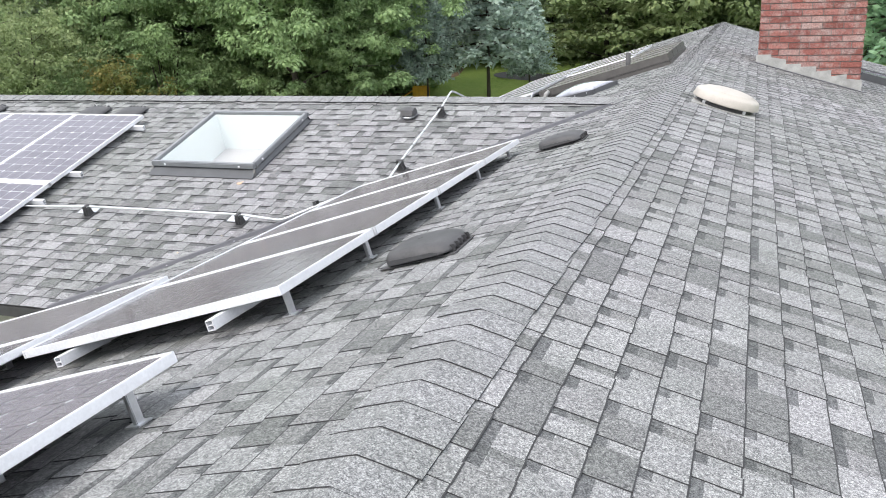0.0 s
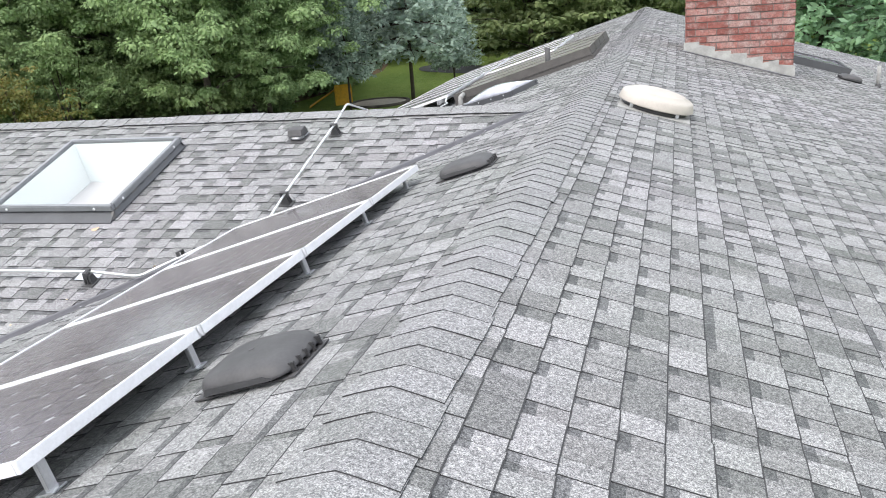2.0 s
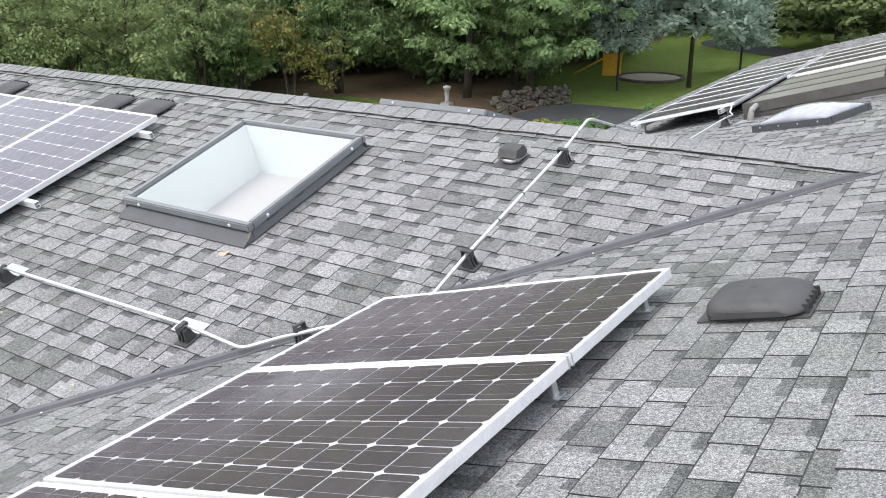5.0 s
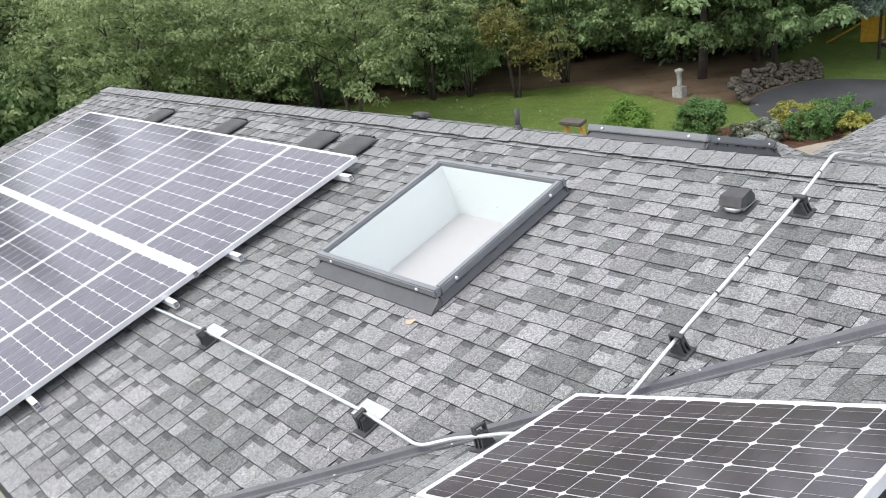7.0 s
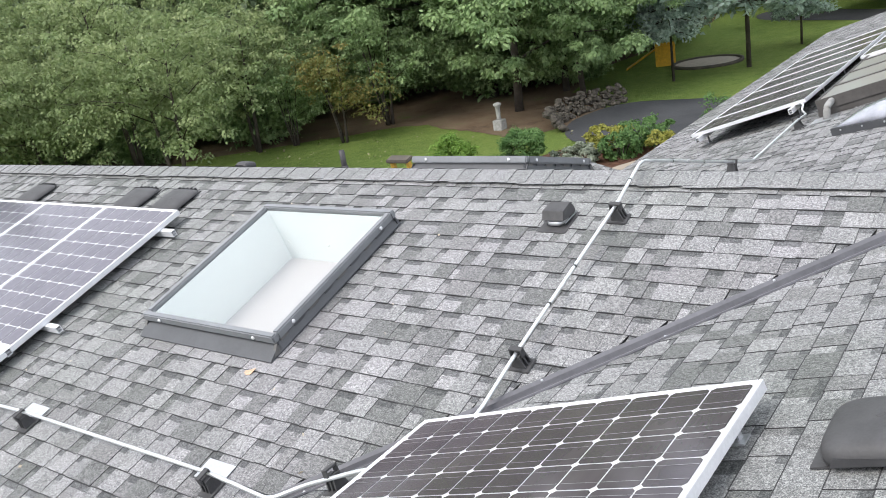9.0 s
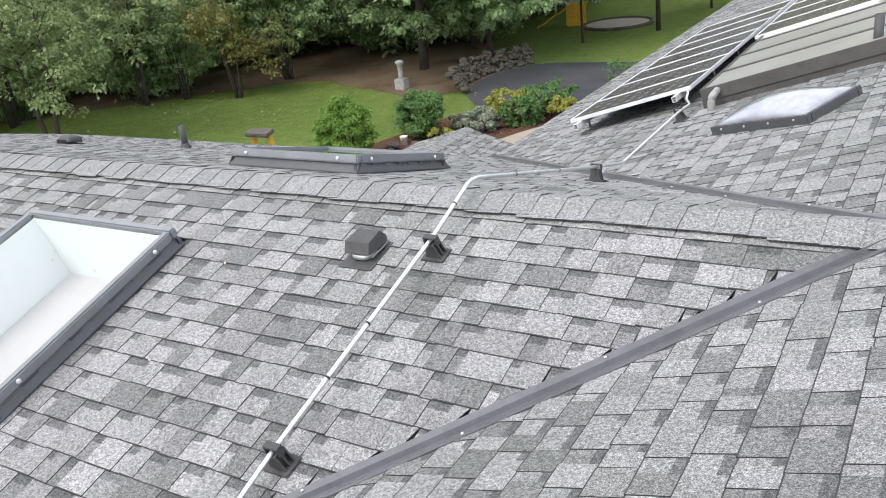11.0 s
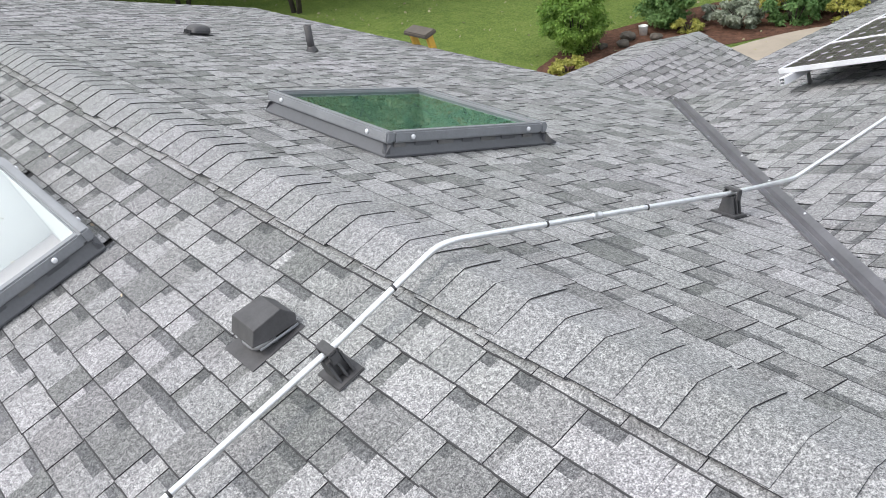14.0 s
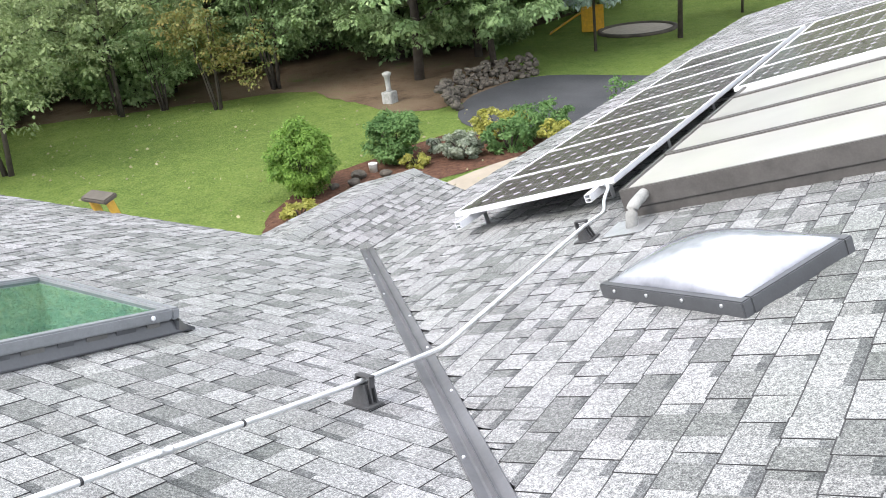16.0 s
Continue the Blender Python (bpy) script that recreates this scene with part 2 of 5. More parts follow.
def leaf_material(name, dark, mid, lite):
    mm = Mat(name, 0.6, 0, 0.3)
    cc = mm.ramp(mm.chance(), [(0.0, dark), (0.55, mid), (1.0, lite)])
    cc = mm.mix(0.5, cc, mm.ramp(mm.noise(0.7, 3, 0.6), [(0.3, dark), (0.7, lite)]))
    mm.colour(cc)
    mm.b.inputs["Subsurface Weight"].default_value = 0.0
    tr = mm.node("ShaderNodeBsdfTranslucent")
    mm.link(cc, tr.inputs[0])
    mx = mm.node("ShaderNodeMixShader")
    mx.inputs[0].default_value = 0.45
    out = mm.t.nodes["Material Output"]
    mm.link(mm.b.outputs[0], mx.inputs[1])
    mm.link(tr.outputs[0], mx.inputs[2])
    mm.link(mx.outputs[0], out.inputs[0])
    return mm.m


L_MAPLE = leaf_material("maple_leaf", (0.124, 0.201, 0.091), (0.250, 0.378, 0.161), (0.436, 0.567, 0.281))
L_OLIVE = leaf_material("orchard_leaf", (0.124, 0.182, 0.077), (0.231, 0.310, 0.128), (0.401, 0.460, 0.233))
L_SPRUCE = leaf_material("blue_spruce_needles", (0.172, 0.243, 0.202), (0.333, 0.434, 0.374), (0.586, 0.687, 0.616))
L_FIR = leaf_material("fir_needles", (0.121, 0.222, 0.142), (0.232, 0.387, 0.236), (0.416, 0.615, 0.370))
L_RED = leaf_material("turning_leaf", (0.130, 0.190, 0.060), (0.230, 0.270, 0.085), (0.390, 0.270, 0.100))
# Distance haze is put into this colour: paler than the near leaves.
L_FAR = leaf_material("hazy_distant_leaf", (0.182, 0.246, 0.150), (0.324, 0.411, 0.255), (0.521, 0.609, 0.411))
L_LAUREL = leaf_material("laurel_leaf", (0.073, 0.155, 0.030), (0.162, 0.300, 0.051), (0.308, 0.470, 0.098))
L_SHRUB = leaf_material("dark_shrub_leaf", (0.058, 0.134, 0.043), (0.117, 0.235, 0.071), (0.235, 0.371, 0.137))
L_GOLD = leaf_material("golden_shrub_leaf", (0.181, 0.200, 0.042), (0.359, 0.369, 0.081), (0.581, 0.551, 0.153))
L_SILVER = leaf_material("silver_shrub_leaf", (0.144, 0.180, 0.120), (0.288, 0.336, 0.240), (0.504, 0.540, 0.456))


# ---- building helpers ----
def part(name, bm, material, parent=None, label=""):
    me = bpy.data.meshes.new(name)
    bm.normal_update()
    bm.to_mesh(me)
    bm.free()
    me.materials.append(material)
    ob = new(name, me)
    if parent:
        ob.parent = parent
    if label:
        ob["label"] = label
    return ob


def raw(name, verts, faces, material, parent=None, kind="", smooth=False):
    me = bpy.data.meshes.new(name)
    me.from_pydata([tuple(v) for v in verts], [], [tuple(f) for f in faces])
    me.materials.append(material)
    if smooth:
        me.shade_smooth()
    ob = new(name, me)
    if parent:
        ob.parent = parent
    if kind:
        ob["kind"] = kind
    return ob


def empty(name, m=None):
    ob = new(name)
    ob.empty_display_size = 0.1
    if m is not None:
        ob.matrix_basis = m
    return ob


def box(bm, x0, x1, y0, y1, z0, z1, bevel=0.0, m=None):
    vs = [bm.verts.new(((x0, x1)[i & 1], (y0, y1)[i >> 1 & 1], (z0, z1)[i >> 2 & 1])) for i in range(8)]
    fs = [bm.faces.new([vs[i] for i in f]) for f in ((0, 2, 3, 1), (4, 5, 7, 6), (0, 1, 5, 4), (2, 6, 7, 3), (0, 4, 6, 2), (1, 3, 7, 5))]
    if bevel:
        es = list({e for f in fs for e in f.edges})
        r = bmesh.ops.bevel(bm, geom=es, offset=bevel, segments=2, affect="EDGES", clamp_overlap=True)
        vs = list({v for f in r["faces"] for v in f.verts} | {v for v in vs if v.is_valid})
    if m is not None:
        for v in vs:
            v.co = m @ v.co
    return bm


def boxes(*specs, bevel=0.0):
    bm = bmesh.new()
    for s in specs:
        box(bm, *s, bevel=bevel)
    return bm


def lathe(bm, profile, n=24, cx=0.0, cy=0.0, sy=1.0):
    """Rings of (radius, height) closed at both ends."""
    rings = []
    for r, z in profile:
        rings.append([bm.verts.new((cx + r * math.cos(2 * math.pi * i / n), cy + sy * r * math.sin(2 * math.pi * i / n), z)) for i in range(n)])
    for a, b in zip(rings, rings[1:]):
        for i in range(n):
            bm.faces.new((a[i], a[(i + 1) % n], b[(i + 1) % n], b[i])).smooth = True
    bm.faces.new(rings[0][::-1])
    bm.faces.new(rings[-1])
    return bm


def tube(bm, pts, r, n=10, r1=None, caps=True):
    """A round bar through the points; r1 is its last radius."""
    pts = [Vector(p) for p in pts]
    rings = []
    for i, p in enumerate(pts):
        d = (pts[min(i + 1, len(pts) - 1)] - pts[max(i - 1, 0)]).normalized()
        up = Vector((0, 0, 1)) if abs(d.z) < 0.9 else Vector((1, 0, 0))
        a = d.cross(up).normalized()
        b = d.cross(a)
        rr = r if r1 is None else r + (r1 - r) * i / (len(pts) - 1)
        rings.append([bm.verts.new(p + rr * (math.cos(2 * math.pi * k / n) * a + math.sin(2 * math.pi * k / n) * b)) for k in range(n)])
    for a, b in zip(rings, rings[1:]):
        for k in range(n):
            bm.faces.new((a[k], b[k], b[(k + 1) % n], a[(k + 1) % n])).smooth = True
    if caps:
        bm.faces.new(rings[0])
        bm.faces.new(rings[-1][::-1])
    return bm


def rounded(pts, radius=0.08, n=5):
    """The points with their corners turned into short arcs."""
    pts = [Vector(p) for p in pts]
    out = [pts[0]]
    for a, b, c in zip(pts, pts[1:], pts[2:]):
        d0, d1 = (a - b), (c - b)
        r = min(radius, d0.length / 2, d1.length / 2)
        p, q = b + d0.normalized() * r, b + d1.normalized() * r
        for i in range(n + 1):
            t = i / n
            out.append((1 - t) ** 2 * p + 2 * t * (1 - t) * b + t * t * q)
    return out + [pts[-1]]


# ---- the plan of the roofs ----
S = 0.295                      # rise over run of all slopes
K = math.sqrt(1 + S * S)
YW, ZW = 8.584, -0.1235        # ridge of the wing
XT = ZW / S                    # where the wing's ridge meets the main slope
EAVE_A, EAVE_B = -4.55, 5.6    # main eaves
EAVE_C, EAVE_D = 4.46, 12.66   # eaves of the wing
END_W, END_D, NOTCH = -13.3, -11.55, 9.3   # gable end of the wing, and the set-back at its far corner
Y0, Y1 = -5.0, 23.0            # ends of the main ridge
TILT_A = math.degrees(math.atan(S))
GROUND = -4.2


def za(x):
    return S * x


def zb(x):
    return -S * x


def zc(y):
    return ZW + S * (y - YW)


def zd(y):
    return ZW - S * (y - YW)


def on_a(x, y, h=0.0, turn=0.0):
    """A frame on the west slope: its x runs up the slope, z stands off it."""
    return pose(x, y, za(x)) @ pose(0, 0, 0, 0, -TILT_A, 0) @ pose(0, 0, h, 0, 0, turn)


def on_b(x, y, h=0.0, turn=0.0):
    return pose(x, y, zb(x)) @ pose(0, 0, 0, 0, TILT_A, 0) @ pose(0, 0, h, 0, 0, turn)


def on_c(x, y, h=0.0, turn=0.0):
    """A frame on the wing's near slope: its y runs up the slope."""
    return pose(x, y, zc(y)) @ pose(0, 0, 0, TILT_A, 0, 0) @ pose(0, 0, h, 0, 0, turn)


def on_d(x, y, h=0.0, turn=0.0):
    """A frame on the wing's far slope: its y runs down the slope."""
    return pose(x, y, zd(y)) @ pose(0, 0, 0, -TILT_A, 0, 0) @ pose(0, 0, h, 0, 0, turn)


# ---- roof decks with fascia ----
def slab(name, corners, label, thick=0.1, drop=0.012):
    """A sloping deck: corners counter-clockwise from above, drop below the shingles."""
    n = len(corners)
    vs = [(x, y, z - drop) for x, y, z in corners] + [(x, y, z - thick) for x, y, z in corners]
    fs = [tuple(range(n)), tuple(range(2 * n - 1, n - 1, -1))] + [(i + n, (i + 1) % n + n, (i + 1) % n, i) for i in range(n)]
    ob = raw(name, vs, fs, M_DECK)
    return tagged(ob, label, "roof", "", "structure")


def holed(name, x0, x1, y0, y1, hole, zf, label):
    """A deck in plan with a rectangular opening, as one mesh of four strips."""
    a0, a1, b0, b1 = hole
    vs, fs = [], []
    for p, q, r, s in ((x0, a0, y0, y1), (a1, x1, y0, y1), (a0, a1, y0, b0), (a0, a1, b1, y1)):
        i = len(vs)
        vs += [(p, r, zf(r) - 0.012), (q, r, zf(r) - 0.012), (q, s, zf(s) - 0.012), (p, s, zf(s) - 0.012)]
        vs += [(p, r, zf(r) - 0.1), (q, r, zf(r) - 0.1), (q, s, zf(s) - 0.1), (p, s, zf(s) - 0.1)]
        fs += [(i, i + 1, i + 2, i + 3), (i + 7, i + 6, i + 5, i + 4)] + [(i + 4 + k, i + 4 + (k + 1) % 4, i + (k + 1) % 4, i + k) for k in range(4)]
    return tagged(raw(name, vs, fs, M_DECK), label, "roof", "", "structure")


SKY1 = (-5.12, -3.87, 6.72, 7.96)
SKY2 = (-4.755, -3.63, 9.23, 10.284)


def well(x0, x1, y0, y1):
    return (x0 + 0.015, x1 - 0.015, y0 + 0.015, y1 - 0.015)


xv = lambda y: XT - abs(YW - y)      # valleys in plan
roof_a = slab("roof_main_west", [(EAVE_A, Y0, za(EAVE_A)), (0, Y0, 0), (0, Y1, 0), (EAVE_A, Y1, za(EAVE_A)), (EAVE_A, YW + XT - EAVE_A, za(EAVE_A)), (XT, YW, ZW), (EAVE_A, YW - XT + EAVE_A, za(EAVE_A))], "west slope of the main roof in grey laminated shingles")
roof_b = slab("roof_main_east", [(0, Y0, 0), (EAVE_B, Y0, zb(EAVE_B)), (EAVE_B, Y1, zb(EAVE_B)), (0, Y1, 0)], "east slope of the main roof in grey laminated shingles")
roof_c = holed("roof_wing_near", END_W, SKY1[1] + 0.02, EAVE_C, YW, well(*SKY1), zc, "near slope of the side wing in grey laminated shingles")
roof_d = holed("roof_wing_far", END_D, SKY2[1] + 0.02, YW, EAVE_D, well(*SKY2), zd, "far slope of the side wing in grey laminated shingles")
slab("roof_wing_notch", [(END_W, YW, ZW), (END_D, YW, ZW), (END_D, NOTCH, zd(NOTCH)), (END_W, NOTCH, zd(NOTCH))], "set-back corner of the wing's far slope")
xc, xd = SKY1[1] + 0.02, SKY2[1] + 0.02
yv1, yv2 = YW + xc - XT, YW - xd + XT
slab("roof_wing_near_corner", [(xc, EAVE_C, zc(EAVE_C)), (xv(EAVE_C) if xv(EAVE_C) > xc else xc + 0.001, EAVE_C, zc(EAVE_C)), (xc + 0.001, yv1, zc(yv1)), (XT, YW, ZW), (xc, YW, ZW)], "near slope of the side wing beside the valley")["kind"] = "structure"
slab("roof_wing_far_corner", [(xd, YW, ZW), (XT, YW, ZW), (xd + 0.001, yv2, zd(yv2)), (xd, EAVE_D, zd(EAVE_D))], "far slope of the side wing beside the valley")["kind"] = "structure"

# small entry gable beyond the far eave
EX, EZ, EY0, EY1, EW = -7.75, -2.5, 12.3, 17.6, 1.1
roof_e = slab("roof_entry_east", [(EX, EY0, EZ), (EX + EW, EY0, EZ - EW * S), (EX + EW, EY1, EZ - EW * S), (EX, EY1, EZ)], "east slope of the small entry gable in grey shingles", 0.09)
roof_f = slab("roof_entry_west", [(EX - EW, EY0, EZ - EW * S), (EX, EY0, EZ), (EX, EY1, EZ), (EX - EW, EY1, EZ - EW * S)], "west slope of the small entry gable in grey shingles", 0.09)


# house walls below the eaves
def wall(name, x0, x1, y0, y1, top):
    tagged(part(name, boxes((x0, x1, y0, y1, GROUND - 0.05, top)), M_WALL), "painted wall of the house below the eaves", "wall", "", "structure")


wall("wall_south", EAVE_A + 0.5, EAVE_B - 0.5, Y0 + 0.5, Y0 + 0.68, -1.75)
wall("wall_east", EAVE_B - 0.68, EAVE_B - 0.5, Y0 + 0.68, Y1 - 0.68, -1.8)
wall("wall_north", EAVE_A + 0.5, EAVE_B - 0.5, Y1 - 0.68, Y1 - 0.5, -1.8)
wall("wall_west_near", EAVE_A + 0.5, EAVE_A + 0.68, Y0 + 0.68, EAVE_C + 0.5, -1.55)
wall("wall_west_far", EAVE_A + 0.5, EAVE_A + 0.68, EAVE_D - 0.5, Y1 - 0.68, -1.55)
wall("wall_wing_near", END_W + 0.5, EAVE_A + 0.5, EAVE_C + 0.5, EAVE_C + 0.68, -1.5)
wall("wall_wing_notch", END_W + 0.5, END_D + 0.5, NOTCH - 0.5, NOTCH - 0.32, -0.62)
wall("wall_wing_side", END_D + 0.32, END_D + 0.5, NOTCH - 0.32, EAVE_D - 0.68, -1.5)
wall("wall_wing_far", END_D + 0.32, EAVE_A + 0.5, EAVE_D - 0.68, EAVE_D - 0.5, -1.5)
wall("wall_wing_end", END_W + 0.32, END_W + 0.5, EAVE_C + 0.5, NOTCH - 0.32, -1.5)
wall("wall_entry", EX - EW + 0.3, EX + EW - 0.3, EAVE_D - 0.5, EY1 - 0.3, EZ - 0.36)

# ---- valleys ----
def valley(name, side):
    """W-shaped metal from the wing's ridge down to the eave; side -1 near, 1 far."""
    # across: distance from the valley line in plan, measured along the eaves' directions
    vs, fs = [], []
    low = EAVE_A - 0.04 if side > 0 else EAVE_A
    prof = ((-0.053, 0.010), (-0.049, 0.016), (-0.018, 0.008), (-0.008, 0.010), (0.0, 0.032), (0.008, 0.010), (0.018, 0.008), (0.049, 0.016), (0.053, 0.010))
    for x in (XT - 0.02, low):
        y = YW + side * (XT - x)
        for w, h in prof:
            # w < 0: on the main slope, w > 0: on the wing's slope
            if w < 0:
                px, py = x - w * 0.7071, y - w * side * 0.7071
                z = za(px) + h
            else:
                px, py = x - w * 0.7071, y - w * side * 0.7071
                z = (zc(py) if side < 0 else zd(py)) + h
            vs.append((px, py, z))
    n = len(prof)
    for i in range(n - 1):
        fs.append((i, i + 1, n + i + 1, n + i))
    k = len(vs)
    vs += [(x, y, z - 0.012) for x, y, z in vs[:k]]
    fs += [(k + a, k + d, k + c, k + b) for a, b, c, d in fs[:n - 1]] + [(0, n, k + n, k), (n - 1, k + n - 1, k + 2 * n - 1, 2 * n - 1)]
    v = tagged(raw(name, vs, fs, M_FLASH), "dark grey painted metal valley with a raised centre rib", "valley flashing", "", "structure")
    rnd = random.Random(5 + side)
    for i in range(9):
        x = XT - 0.5 - i * 0.42
        y = YW + side * (XT - x)
        b = bmesh.new()
        w = rnd.choice((-1, 1)) * 0.037
        px, py = x - w * 0.7071, y - w * side * 0.7071
        z = za(px) if w < 0 else (zc(py) if side < 0 else zd(py))
        lathe(b, [(0.007, z + 0.008), (0.007, z + 0.016), (0.004, z + 0.019)], 8, px, py)
        part("screw", b, M_ALU, v)
    return v


valley("valley_near", -1)
valley("valley_far", 1)


# ---- skylights ----
def skylight(name, m, w, l, glassmat, rail, label, well_m, depth, floor, LOW):
    """A framed flat skylight on a curb: origin at the middle, l up or down the slope."""
    t = empty(name, m)
    tagged(t, label, "skylight")
    h = 0.125
    a, b = w / 2, l / 2
    b1 = bmesh.new()
    for s in ((-a + 0.022, a - 0.022, -b + 0.022, -b + 0.05, -0.08, h - 0.026), (-a + 0.022, a - 0.022, b - 0.05, b - 0.022, -0.08, h - 0.026), (-a + 0.022, -a + 0.05, -b + 0.05, b - 0.05, -0.08, h - 0.026), (a - 0.05, a - 0.022, -b + 0.05, b - 0.05, -0.08, h - 0.026)):
        box(b1, *s)
    part("curb", b1, M_CURB, t, "dark painted curb")
    f = 0.046
    for s in ((-a, a, -b, -b + f), (-a, a, b - f, b), (-a, -a + f, -b + f, b - f), (a - f, a, -b + f, b - f)):
        part("frame_rail", boxes((*s, h - 0.05, h + 0.006), bevel=0.008), rail, t)
    p = part("pane", boxes((-a + f - 0.004, a - f + 0.004, -b + f - 0.004, b - f + 0.004, h - 0.022, h - 0.014)), glassmat, t, "glass pane")
    p.data.materials.append(M_CLEAR)
    for q in p.data.polygons:
        q.material_index = 0 if q.normal.z > 0.5 else 1
    p.visible_shadow = False
    # skirt flashing on the roof round the curb
    for q in range(4):
        bq = bmesh.new()
        L = (w if q % 2 == 0 else l) / 2 + 0.002
        D = (l if q % 2 == 0 else w) / 2
        box(bq, -L, L, -D - (0.085 if q == LOW else 0.006), -D + 0.024, 0.008 + 0.001 * q, 0.017 + 0.001 * q)
        for v in bq.verts:
            if v.co.y > -D and v.co.z > 0.01:
                v.co.z = 0.07
        bmesh.ops.transform(bq, matrix=pose(0, 0, 0, 0, 0, 90 * q), verts=bq.verts)
        part("flashing", bq, M_CURB, t, "dark sheet flashing")
    # corner pieces on the low side and folded step flashing up both sides
    sy = -1 if LOW == 0 else 1
    for sx in (-1, 1):
        vs = [(sx * (a - 0.018), sy * (b - 0.01), 0.012), (sx * (a - 0.018), sy * (b + 0.05), 0.020), (sx * (a - 0.018), sy * (b - 0.01), 0.078)]
        vs += [(x + sx * 0.022, y, z) for x, y, z in vs]
        raw("corner_flashing", vs, [(0, 1, 2), (5, 4, 3), (0, 3, 4, 1), (1, 4, 5, 2), (2, 5, 3, 0)], M_STEP, t)
        for i in range(int(l / 0.145)):
            y = -b + 0.09 + i * 0.145
            e = 0.05 if i % 3 else 0.035
            part("step_flashing", boxes((*sorted((sx * (a - 0.021), sx * (a - 0.014))), y - e, y + e, 0.006, 0.072 + 0.003 * (i % 2))), M_CURB if i % 2 else M_STEP, t, "grey folded step flashing")
    for x in (-a * 0.72, a * 0.72):
        for y in (-b - 0.003, b + 0.003):
            bs = bmesh.new()
            lathe(bs, [(0.012, -0.004), (0.012, 0.004), (0.006, 0.007)], 10)
            bmesh.ops.transform(bs, matrix=pose(x, y, h - 0.022, 90 if y < 0 else -90, 0, 0), verts=bs.verts)
            part("screw", bs, M_WHITE, t)
    for y in (-b * 0.72, b * 0.72):
        for x in (-a - 0.003, a + 0.003):
            bs = bmesh.new()
            lathe(bs, [(0.012, -0.004), (0.012, 0.004), (0.006, 0.007)], 10)
            bmesh.ops.transform(bs, matrix=pose(x, y, h - 0.022, 0, 90 if x > 0 else -90, 0), verts=bs.verts)
            part("screw", bs, M_WHITE, t)
    # the light well under it, upright in the world
    x0, x1, y0, y1 = -a + 0.054, a - 0.054, -b + 0.054, b - 0.054
    top, bot = h - 0.025, -depth
    vs = [(x0, y0, top), (x1, y0, top), (x1, y1, top), (x0, y1, top), (x0, y0, bot), (x1, y0, bot), (x1, y1, bot), (x0, y1, bot)]
    o = 0.002
    vs += [(x0 - o, y0 - o, top), (x1 + o, y0 - o, top), (x1 + o, y1 + o, top), (x0 - o, y1 + o, top), (x0 - o, y0 - o, bot - o), (x1 + o, y0 - o, bot - o), (x1 + o, y1 + o, bot - o), (x0 - o, y1 + o, bot - o)]
    fs = [(0, 4, 5, 1), (1, 5, 6, 2), (2, 6, 7, 3), (3, 7, 4, 0)] + [(8, 9, 13, 12), (9, 10, 14, 13), (10, 11, 15, 14), (11, 8, 12, 15), (12, 13, 14, 15)] + [(0, 1, 9, 8), (1, 2, 10, 9), (2, 3, 11, 10), (3, 0, 8, 11)]
    raw("light_well", vs, fs, well_m, t)
    part("well_floor", boxes((x0 + 0.002, x1 - 0.002, y0 + 0.002, y1 - 0.002, bot - 0.02, bot)), floor, t)
    return t


sky_1 = skylight("skylight", on_c((SKY1[0] + SKY1[1]) / 2, (SKY1[2] + SKY1[3]) / 2), SKY1[1] - SKY1[0], (SKY1[3] - SKY1[2]) * K, M_GLASS, M_CURB_LIGHT, "flat glass skylight with a grey frame over a white light well", M_WELL, 0.34, M_WELL_FLOOR, 0)
# White floor close under the green pane, added unseen to brighten it.
sky_2 = skylight("skylight", on_d((SKY2[0] + SKY2[1]) / 2, (SKY2[2] + SKY2[3]) / 2), SKY2[1] - SKY2[0], (SKY2[3] - SKY2[2]) * K, M_GLASS_GREEN, M_CURB_LIGHT, "flat green-tinted glass skylight with a light grey frame", M_WELL, 0.3, M_WELL, 2)


def dome_skylight(m, w, l):
    t = tagged(empty("dome_skylight", m), "domed acrylic skylight on a low dark metal curb", "skylight")
    a, b = w / 2, l / 2
    for s in ((-a, a, -b, -b + 0.045), (-a, a, b - 0.045, b), (-a, -a + 0.045, -b + 0.045, b - 0.045), (a - 0.045, a, -b + 0.045, b - 0.045)):
        part("curb_rail", boxes((*s, -0.02, 0.068), bevel=0.005), M_CURB, t)
    bm = bmesh.new()
    n = 18
    g = [[bm.verts.new((-a + 0.03 + (w - 0.06) * i / n, -b + 0.03 + (l - 0.06) * j / n, 0.069 + 0.10 * (max(0, math.sin(math.pi * i / n)) ** 0.55) * (max(0, math.sin(math.pi * j / n)) ** 0.55))) for j in range(n + 1)] for i in range(n + 1)]
    for i in range(n):
        for j in range(n):
            bm.faces.new((g[i][j], g[i + 1][j], g[i + 1][j + 1], g[i][j + 1])).smooth = True
    d = part("dome", bm, M_DOME, t, "hazy translucent acrylic dome")
    so = d.modifiers.new("thickness", "SOLIDIFY")
    so.thickness = 0.004
    part("liner", boxes((-a + 0.05, a - 0.05, -b + 0.05, b - 0.05, 0.01, 0.03)), M_LEAD, t)
    for i in range(4):
        for s in (-1, 1):
            bs = bmesh.new()
            lathe(bs, [(0.008, -0.003), (0.008, 0.003), (0.004, 0.005)], 8)
            bmesh.ops.transform(bs, matrix=pose(-a + w * (i + 0.5) / 4, s * (b + 0.002), 0.045, -90 * s, 0, 0), verts=bs.verts)
            part("screw", bs, M_ALU, t)
    return t


dome_skylight(on_a(-1.39, 11.24, 0.0, -26.5), 0.82, 0.59)


